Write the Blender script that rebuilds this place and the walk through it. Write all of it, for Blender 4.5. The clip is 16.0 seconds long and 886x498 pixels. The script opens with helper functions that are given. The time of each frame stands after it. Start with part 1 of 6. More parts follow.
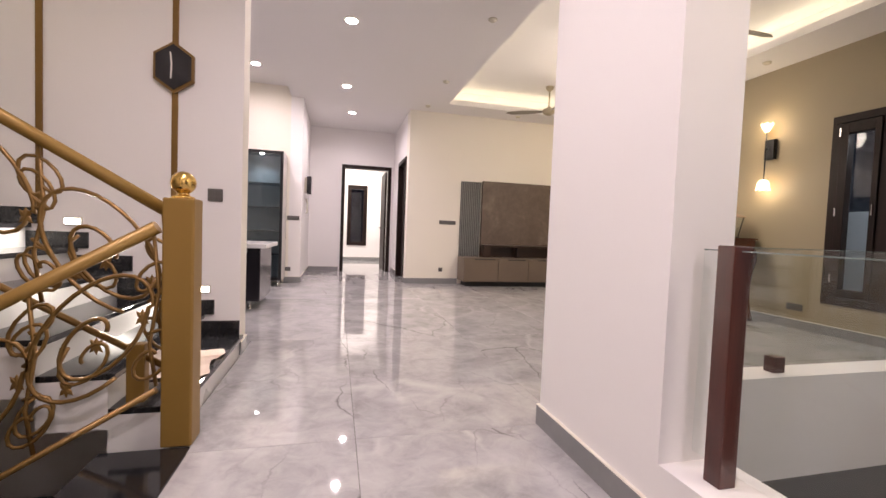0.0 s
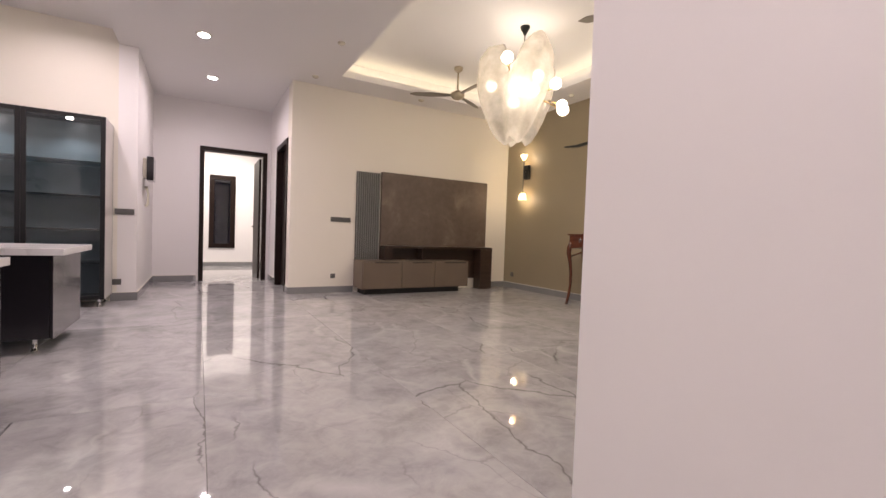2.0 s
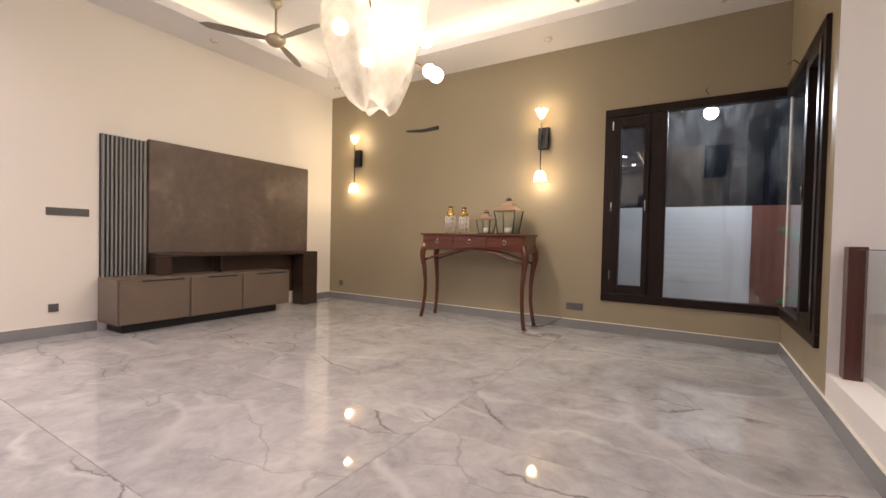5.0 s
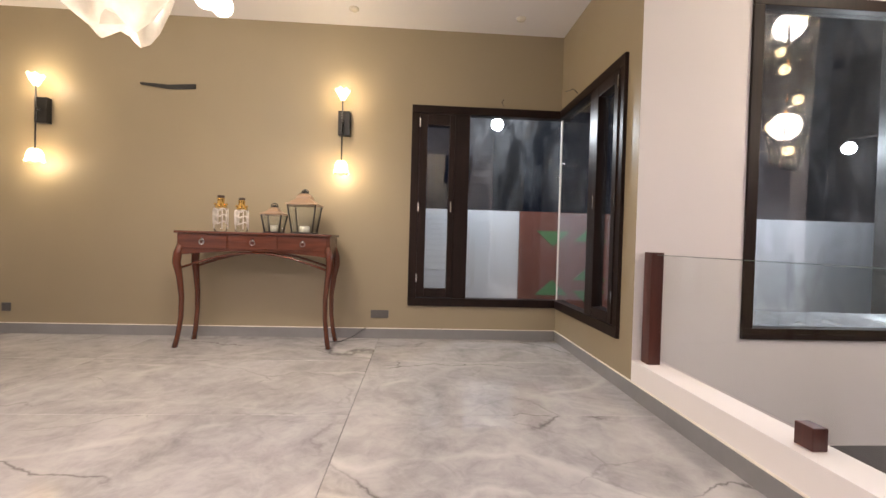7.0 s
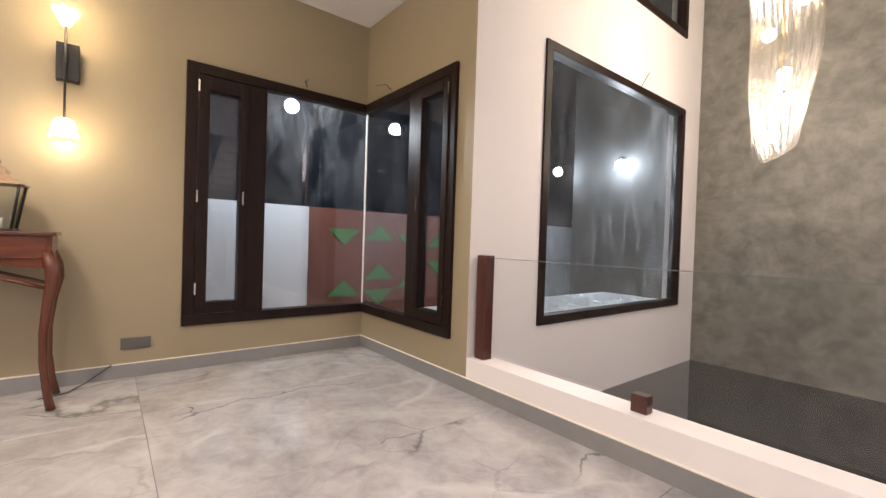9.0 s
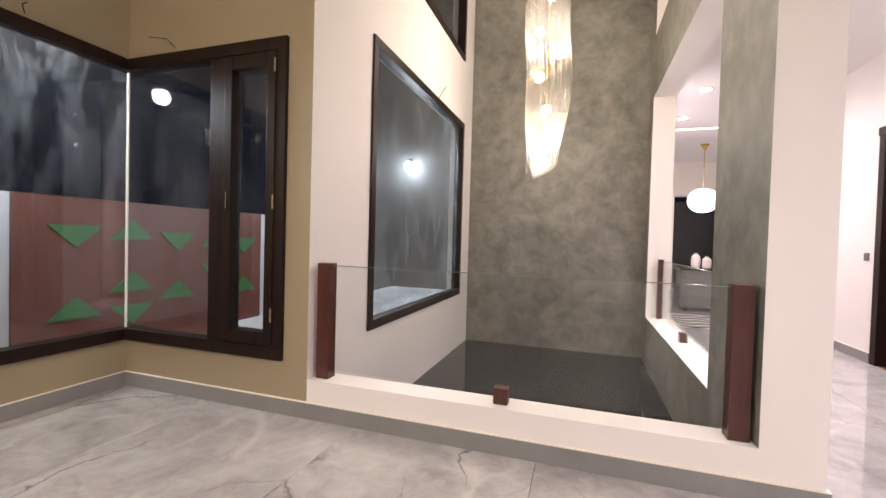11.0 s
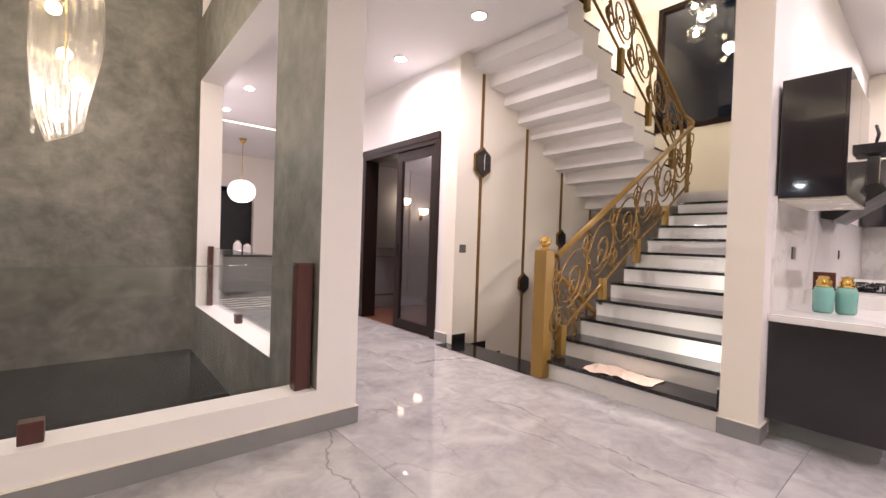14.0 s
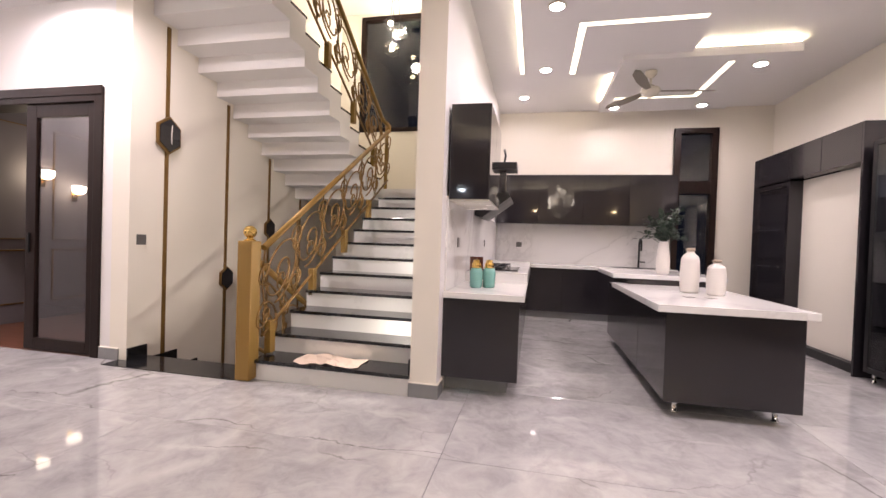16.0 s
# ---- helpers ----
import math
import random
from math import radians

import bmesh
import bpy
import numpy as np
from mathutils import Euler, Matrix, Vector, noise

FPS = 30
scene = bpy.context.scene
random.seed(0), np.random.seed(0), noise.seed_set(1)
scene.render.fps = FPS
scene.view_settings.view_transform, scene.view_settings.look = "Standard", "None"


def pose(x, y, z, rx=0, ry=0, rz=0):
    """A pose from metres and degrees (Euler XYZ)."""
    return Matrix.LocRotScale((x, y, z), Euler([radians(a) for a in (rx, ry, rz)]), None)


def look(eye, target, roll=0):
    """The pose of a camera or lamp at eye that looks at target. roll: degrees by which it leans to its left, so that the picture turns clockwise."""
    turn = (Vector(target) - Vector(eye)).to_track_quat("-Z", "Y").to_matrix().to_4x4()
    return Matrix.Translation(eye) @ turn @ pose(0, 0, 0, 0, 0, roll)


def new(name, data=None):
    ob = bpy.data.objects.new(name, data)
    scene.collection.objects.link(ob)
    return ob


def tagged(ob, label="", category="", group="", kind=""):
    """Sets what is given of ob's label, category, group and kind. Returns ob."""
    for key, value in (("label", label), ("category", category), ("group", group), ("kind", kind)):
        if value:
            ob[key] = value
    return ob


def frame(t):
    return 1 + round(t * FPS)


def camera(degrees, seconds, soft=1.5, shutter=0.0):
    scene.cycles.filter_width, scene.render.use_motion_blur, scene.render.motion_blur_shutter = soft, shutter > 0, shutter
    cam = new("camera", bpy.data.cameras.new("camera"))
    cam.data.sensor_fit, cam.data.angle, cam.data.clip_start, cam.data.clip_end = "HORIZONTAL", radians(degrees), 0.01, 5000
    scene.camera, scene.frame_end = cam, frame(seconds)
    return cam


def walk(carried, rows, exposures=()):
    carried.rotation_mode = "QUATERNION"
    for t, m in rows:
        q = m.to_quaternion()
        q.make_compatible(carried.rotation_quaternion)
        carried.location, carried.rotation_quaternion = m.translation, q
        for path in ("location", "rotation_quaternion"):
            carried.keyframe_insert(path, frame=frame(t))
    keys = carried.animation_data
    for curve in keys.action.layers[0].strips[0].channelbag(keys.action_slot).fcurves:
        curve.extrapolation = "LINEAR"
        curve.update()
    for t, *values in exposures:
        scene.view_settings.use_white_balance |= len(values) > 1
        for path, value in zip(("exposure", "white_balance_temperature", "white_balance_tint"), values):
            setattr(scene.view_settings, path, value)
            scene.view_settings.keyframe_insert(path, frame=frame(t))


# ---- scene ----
cam = camera(92.8, 16.0)
PATH = [
    (0, (-0.042, -0.104, 1.092), (0.448, 1.833, 1.007), 2.2),
    (0.5, (-0.062, 0.163, 1.085), (0.562, 2.062, 1.006), 2.1),
    (1, (-0.067, 0.464, 1.072), (0.695, 2.312, 1.001), 2.2),
    (1.5, (-0.041, 0.792, 1.062), (0.852, 2.58, 0.998), 2.2),
    (2, (0.034, 1.11, 1.053), (1.038, 2.838, 0.99), 2.0),
    (2.5, (0.109, 1.442, 1.049), (1.218, 3.106, 0.993), 2.2),
    (3, (0.181, 1.757, 1.048), (1.379, 3.357, 0.997), 2.0),
    (3.2, (0.21, 1.867, 1.048), (1.448, 3.437, 0.997), 2.1),
    (5.3, (0.529, 2.919, 1.076), (2.313, 3.822, 1.039), 1.3),
    (5.5, (0.579, 3.007, 1.083), (2.41, 3.81, 1.051), 1.4),
    (6, (0.692, 3.261, 1.102), (2.626, 3.769, 1.065), 1.4),
    (6.5, (0.824, 3.488, 1.115), (2.814, 3.69, 1.08), 1.5),
    (7, (0.997, 3.692, 1.116), (2.993, 3.571, 1.081), 1.6),
    (7.5, (1.171, 3.882, 1.13), (3.122, 3.442, 1.096), 1.7),
    (7.8, (1.273, 4.001, 1.142), (3.176, 3.388, 1.102), 1.8),
    (8, (1.316, 4.075, 1.147), (3.18, 3.351, 1.116), 1.6),
    (8.5, (1.439, 4.214, 1.152), (3.17, 3.215, 1.123), 1.7),
    (8.7, (1.499, 4.248, 1.157), (3.167, 3.145, 1.127), 1.8),
    (11, (2.267, 4.543, 1.267), (2.818, 2.871, 1.228), 1.6),
    (11.5, (2.383, 4.566, 1.263), (2.658, 2.828, 1.221), 1.7),
    (12, (2.491, 4.616, 1.258), (2.483, 2.857, 1.221), 1.6),
    (12.5, (2.541, 4.656, 1.254), (2.239, 2.923, 1.221), 1.8),
    (13, (2.556, 4.64, 1.234), (1.965, 2.982, 1.2), 1.9),
    (13.5, (2.548, 4.624, 1.235), (1.676, 3.094, 1.208), 1.9),
    (13.6, (2.541, 4.616, 1.234), (1.619, 3.117, 1.206), 1.9),
    (14, (2.525, 4.611, 1.237), (1.392, 3.264, 1.21), 1.9),
    (14.5, (2.525, 4.611, 1.237), (1.168, 3.49, 1.219), 2.0),
    (15, (2.545, 4.616, 1.236), (1.021, 3.736, 1.223), 2.0),
    (15.5, (2.523, 4.611, 1.237), (0.88, 3.98, 1.224), 2.0),
    (16, (2.437, 4.592, 1.246), (0.717, 4.218, 1.216), 1.9),
]
walk(cam, [(t, look(eye, target, roll)) for t, eye, target, roll in PATH],
     [(0, -0.12), (0.5, -0.18), (1.5, -0.38), (2.5, -0.5), (3.2, -0.48), (5.3, 0.04), (6, 0.2), (7, 0.28), (8.5, 0.42), (11, 0.34), (12.5, 0.26), (14, 0.06), (15, 0.0), (16, 0.02)])

# ---- world and exposure ----
world = bpy.data.worlds.new("night")
scene.world = world
world.use_nodes = True
world.node_tree.nodes["Background"].inputs[0].default_value = (0.006, 0.008, 0.016, 1)
world.node_tree.nodes["Background"].inputs[1].default_value = 0.6
scene.view_settings.exposure = 0.0
CEIL = 3.5


# ---- materials ----
def nodes_of(name):
    m = bpy.data.materials.new(name)
    m.use_nodes = True
    nt = m.node_tree
    return m, nt, nt.nodes["Principled BSDF"]


def add(nt, kind, **props):
    n = nt.nodes.new(kind)
    for k, v in props.items():
        if k in n.inputs:
            n.inputs[k].default_value = v
    return n


def coords(nt, scale=(1, 1, 1), vary=False):
    tc = nt.nodes.new("ShaderNodeTexCoord")
    mp = nt.nodes.new("ShaderNodeMapping")
    mp.inputs["Scale"].default_value = scale
    nt.links.new(tc.outputs["Object"], mp.inputs["Vector"])
    if vary:
        info = nt.nodes.new("ShaderNodeObjectInfo")
        mul = nt.nodes.new("ShaderNodeVectorMath")
        mul.operation = "SCALE"
        mul.inputs[0].default_value = (37, 53, 11)
        nt.links.new(info.outputs["Random"], mul.inputs["Scale"])
        nt.links.new(mul.outputs[0], mp.inputs["Location"])
    return mp.outputs[0]


def ramp(nt, fac, stops):
    r = nt.nodes.new("ShaderNodeValToRGB")
    e = r.color_ramp.elements
    while len(e) < len(stops):
        e.new(0.5)
    for el, (p, c) in zip(e, stops):
        el.position, el.color = p, (*c, 1) if len(c) == 3 else c
    nt.links.new(fac, r.inputs[0])
    return r.outputs[0]


def noise_tex(nt, vec, scale, detail=4, rough=0.55, distort=0.0):
    n = nt.nodes.new("ShaderNodeTexNoise")
    n.inputs["Scale"].default_value = scale
    n.inputs["Detail"].default_value = detail
    n.inputs["Roughness"].default_value = rough
    n.inputs["Distortion"].default_value = distort
    nt.links.new(vec, n.inputs["Vector"])
    return n.outputs[0]


def mix(nt, fac, a, b, mode="MIX"):
    m = nt.nodes.new("ShaderNodeMix")
    m.data_type, m.blend_type = "RGBA", mode
    for sock, v in ((m.inputs[0], fac), (m.inputs[6], a), (m.inputs[7], b)):
        if isinstance(v, (int, float)):
            sock.default_value = v
        elif isinstance(v, tuple):
            sock.default_value = (*v, 1)
        else:
            nt.links.new(v, sock)
    return m.outputs[2]


def bump(nt, bsdf, height, strength, dist=0.01):
    b = nt.nodes.new("ShaderNodeBump")
    b.inputs["Strength"].default_value = strength
    b.inputs["Distance"].default_value = dist
    nt.links.new(height, b.inputs["Height"])
    nt.links.new(b.outputs[0], bsdf.inputs["Normal"])


def surface(name, colour, rough=0.5, metal=0.0, vary=0.12, scale=3.0, grain=60.0, relief=0.08, stretch=(1, 1, 1), coat=0.0):
    """A surface with broad and fine variation round one colour."""
    m, nt, b = nodes_of(name)
    v = coords(nt, stretch)
    big, small = noise_tex(nt, v, scale, 5), noise_tex(nt, v, grain, 3)
    lo = tuple(c * (1 - vary) for c in colour)
    hi = tuple(min(1, c * (1 + vary)) for c in colour)
    c = mix(nt, big, lo, hi)
    c = mix(nt, 0.25, c, mix(nt, small, lo, hi))
    nt.links.new(c, b.inputs["Base Color"])
    r = ramp(nt, big, [(0.3, (max(0.02, rough * 0.85),) * 3), (0.7, (min(1, rough * 1.15),) * 3)])
    nt.links.new(r, b.inputs["Roughness"])
    b.inputs["Metallic"].default_value = metal
    b.inputs["Coat Weight"].default_value = coat
    b.inputs["Coat Roughness"].default_value = 0.06
    if relief:
        bump(nt, b, small, relief, 0.004)
    return m


def marble_floor():
    m, nt, b = nodes_of("polished_grey_marble")
    v = coords(nt, vary=True)
    cloud = noise_tex(nt, v, 1.3, 7, 0.6, 1.2)
    base = ramp(nt, cloud, [(0.30, (0.26, 0.255, 0.26)), (0.48, (0.39, 0.382, 0.388)), (0.68, (0.52, 0.51, 0.513))])
    mottle = noise_tex(nt, v, 6.5, 6, 0.65, 0.9)
    base = mix(nt, 0.35, base, ramp(nt, mottle, [(0.35, (0.25, 0.245, 0.25)), (0.65, (0.52, 0.51, 0.515))]))
    # soft pale streaks
    warp = nt.nodes.new("ShaderNodeVectorMath")
    warp.operation = "MULTIPLY_ADD"
    nv = nt.nodes.new("ShaderNodeTexNoise")
    nv.inputs["Scale"].default_value = 1.4
    nv.inputs["Detail"].default_value = 6.0
    nv.inputs["Roughness"].default_value = 0.55
    nt.links.new(v, nv.inputs["Vector"])
    nt.links.new(nv.outputs["Color"], warp.inputs[0])
    warp.inputs[1].default_value = (0.55, 0.55, 0.2)
    nt.links.new(v, warp.inputs[2])

    def cracks(scale, width, rot):
        mp = nt.nodes.new("ShaderNodeMapping")
        mp.inputs["Scale"].default_value = (1.0, 0.45, 1)
        mp.inputs["Rotation"].default_value = (0, 0, rot)
        nt.links.new(warp.outputs[0], mp.inputs["Vector"])
        vo = nt.nodes.new("ShaderNodeTexVoronoi")
        vo.feature = "DISTANCE_TO_EDGE"
        vo.inputs["Scale"].default_value = scale
        nt.links.new(mp.outputs[0], vo.inputs["Vector"])
        return ramp(nt, vo.outputs["Distance"], [(0.0, (1, 1, 1)), (width, (0, 0, 0))])

    def masked(a, lo, hi, scale):
        k = ramp(nt, noise_tex(nt, v, scale, 2), [(lo, (0, 0, 0)), (hi, (1, 1, 1))])
        return mix(nt, 1.0, a, k, "MULTIPLY")

    pale = masked(cracks(1.3, 0.045, 0.5), 0.42, 0.62, 1.6)
    base = mix(nt, mix(nt, 0.75, (0, 0, 0), pale), base, (0.56, 0.545, 0.545))
    streak = ramp(nt, noise_tex(nt, warp.outputs[0], 4.5, 8, 0.7, 0.6), [(0.45, (0, 0, 0)), (0.75, (1, 1, 1))])
    base = mix(nt, mix(nt, 0.6, (0, 0, 0), streak), base, (0.5, 0.485, 0.49))
    fine = masked(cracks(1.9, 0.011, 0.3), 0.47, 0.58, 1.3)
    base = mix(nt, mix(nt, 0.45, (0, 0, 0), fine), base, (0.2, 0.19, 0.19))
    dark = masked(cracks(0.85, 0.006, 0.9), 0.46, 0.54, 0.9)
    base = mix(nt, mix(nt, 0.75, (0, 0, 0), dark), base, (0.095, 0.09, 0.088))
    nt.links.new(base, b.inputs["Base Color"])
    rr = ramp(nt, cloud, [(0.3, (0.02,) * 3), (0.7, (0.045,) * 3)])
    nt.links.new(rr, b.inputs["Roughness"])
    b.inputs["IOR"].default_value = 1.62
    return m


def counter_marble():
    m, nt, b = nodes_of("white_quartz")
    v = coords(nt)
    w = noise_tex(nt, v, 0.55, 6, 0.6, 0.7)
    c = ramp(nt, w, [(0.40, (0.78, 0.77, 0.76)), (0.47, (0.75, 0.74, 0.73)), (0.5, (0.66, 0.65, 0.64)), (0.51, (0.76, 0.75, 0.74)), (0.6, (0.8, 0.79, 0.78))])
    nt.links.new(c, b.inputs["Base Color"])
    b.inputs["Roughness"].default_value = 0.16
    return m


def plaster_grey():
    m, nt, b = nodes_of("grey_stucco")
    v = coords(nt)
    big = noise_tex(nt, v, 1.1, 9, 0.68, 0.8)
    mid = noise_tex(nt, v, 5.0, 6, 0.6, 0.4)
    c = ramp(nt, big, [(0.36, (0.10, 0.097, 0.084)), (0.5, (0.168, 0.164, 0.142)), (0.64, (0.26, 0.253, 0.222))])
    c = mix(nt, 0.45, c, ramp(nt, mid, [(0.38, (0.105, 0.102, 0.088)), (0.62, (0.24, 0.233, 0.205))]))
    nt.links.new(c, b.inputs["Base Color"])
    b.inputs["Roughness"].default_value = 0.55
    bump(nt, b, mid, 0.12, 0.006)
    return m


def wood(name, dark, light, rough=0.28, along="z", coat=0.3, spec=0.5):
    m, nt, b = nodes_of(name)
    s = {"x": (1.2, 14, 14), "y": (14, 1.2, 14), "z": (14, 14, 1.2)}[along]
    v = coords(nt, s)
    g = noise_tex(nt, v, 1.0, 6, 0.6, 1.5)
    g2 = noise_tex(nt, v, 7.0, 3)
    c = ramp(nt, g, [(0.3, dark), (0.7, light)])
    c = mix(nt, 0.3, c, ramp(nt, g2, [(0.3, dark), (0.7, light)]))
    nt.links.new(c, b.inputs["Base Color"])
    b.inputs["Roughness"].default_value = rough
    b.inputs["Coat Weight"].default_value = coat
    b.inputs["Coat Roughness"].default_value = 0.12
    b.inputs["Specular IOR Level"].default_value = spec
    bump(nt, b, g2, 0.06, 0.003)
    return m


def leather_panel():
    m, nt, b = nodes_of("brown_suede_laminate")
    v = coords(nt)
    big, mid = noise_tex(nt, v, 1.8, 6, 0.6, 0.5), noise_tex(nt, v, 9, 6, 0.65)
    c = ramp(nt, big, [(0.3, (0.085, 0.060, 0.046)), (0.55, (0.125, 0.090, 0.068)), (0.72, (0.25, 0.195, 0.155))])
    c = mix(nt, 0.35, c, ramp(nt, mid, [(0.3, (0.08, 0.057, 0.043)), (0.7, (0.17, 0.126, 0.098))]))
    nt.links.new(c, b.inputs["Base Color"])
    b.inputs["Roughness"].default_value = 0.5
    bump(nt, b, mid, 0.1, 0.004)
    return m


def glass(name, tint=(1, 1, 1), rough=0.0, ior=1.45):
    m, nt, b = nodes_of(name)
    b.inputs["Base Color"].default_value = (*tint, 1)
    b.inputs["Transmission Weight"].default_value = 1
    b.inputs["Roughness"].default_value = rough
    b.inputs["IOR"].default_value = ior
    return m


def pane_glass(name, tint=(0.97, 0.985, 0.98), gloss=0.1, dust=0.0):
    """A thin pane: lets light straight through and mirrors a little."""
    m, nt, b = nodes_of(name)
    out = nt.nodes["Material Output"]
    tr = nt.nodes.new("ShaderNodeBsdfTransparent")
    tr.inputs[0].default_value = (*tint, 1)
    gl = nt.nodes.new("ShaderNodeBsdfGlossy")
    gl.inputs["Roughness"].default_value = 0.015
    lw = nt.nodes.new("ShaderNodeLayerWeight")
    lw.inputs[0].default_value = 0.5
    pw = nt.nodes.new("ShaderNodeMath")
    pw.operation = "POWER"
    pw.inputs[1].default_value = 4.5
    nt.links.new(lw.outputs["Facing"], pw.inputs[0])
    ad = nt.nodes.new("ShaderNodeMath")
    ad.operation = "MULTIPLY_ADD"
    ad.inputs[1].default_value, ad.inputs[2].default_value = 0.7, 0.03 + gloss
    ad.use_clamp = True
    nt.links.new(pw.outputs[0], ad.inputs[0])
    mx = nt.nodes.new("ShaderNodeMixShader")
    nt.links.new(ad.outputs[0], mx.inputs[0])
    through_glass = tr.outputs[0]
    if dust:
        # wiped-on dust that catches light from the far side
        v = coords(nt, (1, 1, 0.4))
        smear = ramp(nt, noise_tex(nt, v, 3.6, 9, 0.7, 0.5), [(0.46, (dust * 0.08,) * 3), (0.72, (dust,) * 3)])
        tl = nt.nodes.new("ShaderNodeBsdfTranslucent")
        tl.inputs[0].default_value = (0.85, 0.87, 0.9, 1)
        md = nt.nodes.new("ShaderNodeMixShader")
        nt.links.new(smear, md.inputs[0])
        nt.links.new(tr.outputs[0], md.inputs[1])
        nt.links.new(tl.outputs[0], md.inputs[2])
        through_glass = md.outputs[0]
    nt.links.new(through_glass, mx.inputs[1])
    nt.links.new(gl.outputs[0], mx.inputs[2])
    nt.links.new(mx.outputs[0], out.inputs[0])
    return m


def glow(name, colour, strength):
    m, nt, b = nodes_of(name)
    b.inputs["Base Color"].default_value = (0.8, 0.8, 0.8, 1)
    b.inputs["Emission Color"].default_value = (*colour, 1)
    b.inputs["Emission Strength"].default_value = strength
    return m


def film_wrap(name, tint, clear=0.5):
    """Crumpled translucent plastic."""
    m, nt, b = nodes_of(name)
    out = nt.nodes["Material Output"]
    v = coords(nt)
    tl = nt.nodes.new("ShaderNodeBsdfTranslucent")
    tl.inputs[0].default_value = (*tint, 1)
    tr = nt.nodes.new("ShaderNodeBsdfTransparent")
    gl = nt.nodes.new("ShaderNodeBsdfGlossy")
    gl.inputs["Roughness"].default_value = 0.25
    n = noise_tex(nt, v, 6, 5)
    m1 = nt.nodes.new("ShaderNodeMixShader")
    k = ramp(nt, n, [(0.3, (clear + 0.15,) * 3), (0.7, (clear - 0.2,) * 3)])
    nt.links.new(k, m1.inputs[0])
    nt.links.new(tl.outputs[0], m1.inputs[1])
    nt.links.new(tr.outputs[0], m1.inputs[2])
    m2 = nt.nodes.new("ShaderNodeMixShader")
    m2.inputs[0].default_value = 0.1
    nt.links.new(m1.outputs[0], m2.inputs[1])
    nt.links.new(gl.outputs[0], m2.inputs[2])
    nt.links.new(m2.outputs[0], out.inputs[0])
    return m


WHITE = surface("white_emulsion", (0.80, 0.775, 0.77), 0.6, vary=0.02, scale=1.2, grain=90, relief=0.05)
CREAM = surface("cream_emulsion", (0.80, 0.755, 0.67), 0.6, vary=0.02, scale=1.2, grain=90, relief=0.05)
OLIVE = surface("olive_textured_paint", (0.30, 0.25, 0.165), 0.5, vary=0.08, scale=2.0, grain=110, relief=0.12)
CEILING = surface("ceiling_white", (0.78, 0.765, 0.76), 0.65, vary=0.02, scale=1.0, grain=80, relief=0.03)
GREY = plaster_grey()
MARBLE = marble_floor()
SKIRT = surface("grey_marble_skirting", (0.24, 0.24, 0.245), 0.14, vary=0.22, scale=2.2, grain=14, relief=0.0)
GROUT = surface("grout", (0.17, 0.165, 0.16), 0.7)
BLACKSTONE = surface("black_granite", (0.014, 0.014, 0.016), 0.1, vary=0.5, scale=30, grain=240, relief=0.0)
RISER = surface("white_riser_stone", (0.72, 0.71, 0.70), 0.3, vary=0.05, scale=3, grain=40, relief=0.02)
VOIDFLOOR = surface("dark_polished_stone", (0.022, 0.023, 0.023), 0.06, vary=0.08, scale=3, grain=60, relief=0.0)
DARKWOOD = wood("dark_walnut_frame", (0.007, 0.0036, 0.0028), (0.02, 0.0095, 0.007), 0.42, coat=0.0, spec=0.22)
MAHOG = wood("mahogany", (0.06, 0.017, 0.009), (0.14, 0.04, 0.019), 0.26)
MAHOGY = wood("mahogany_lengthwise", (0.06, 0.017, 0.009), (0.14, 0.04, 0.019), 0.26, "y")
REDPOST = wood("dark_red_wood", (0.045, 0.011, 0.008), (0.085, 0.022, 0.016), 0.35)
SUEDE = leather_panel()
CABWOOD = surface("brown_grey_laminate", (0.15, 0.112, 0.082), 0.42, vary=0.22, scale=2.4, grain=30, relief=0.04)
SHELFWOOD = wood("dark_brown_shelf", (0.028, 0.015, 0.010), (0.06, 0.034, 0.024), 0.3, "x")
SLATGREY = surface("grey_slat_paint", (0.22, 0.22, 0.21), 0.45, vary=0.08)
# Slat backs and black parts; also shade under the cabinet, in slot and doorway.
SLATDARK = surface("slat_and_shade_black", (0.02, 0.02, 0.02), 0.6)
GOLD = surface("satin_gold_paint", (0.22, 0.125, 0.038), 0.36, metal=0.5, vary=0.15, scale=6, grain=80, relief=0.04)
POSTGOLD = surface("gold_painted_post", (0.265, 0.155, 0.036), 0.4, metal=0.3, vary=0.1, scale=3, grain=60, relief=0.03)
BRASS = surface("polished_brass", (0.75, 0.5, 0.16), 0.16, metal=1.0, vary=0.08, relief=0.0)
BLACKGLOSS = surface("black_gloss_lacquer", (0.022, 0.020, 0.023), 0.02, vary=0.1, relief=0.0, coat=0.3)
CHARCOAL = surface("charcoal_lacquer", (0.019, 0.017, 0.020), 0.16, vary=0.12, relief=0.0, coat=0.2)
BLACK = surface("black_metal", (0.015, 0.015, 0.016), 0.38, metal=0.3, vary=0.2, relief=0.02)
PLASTIC = surface("grey_switch_plastic", (0.11, 0.105, 0.10), 0.35, vary=0.08, relief=0.0)
CHROME = surface("chrome", (0.7, 0.7, 0.7), 0.12, metal=1.0, vary=0.05, relief=0.0)
QUARTZ = counter_marble()
PORCELAIN = surface("white_ribbed_ceramic", (0.78, 0.74, 0.70), 0.3, vary=0.04, relief=0.05)
TEAL = surface("teal_glazed_ceramic", (0.19, 0.42, 0.38), 0.2, vary=0.1, relief=0.02)
LEAF = surface("dark_green_leaf", (0.018, 0.04, 0.022), 0.4, vary=0.4, scale=9, relief=0.05)
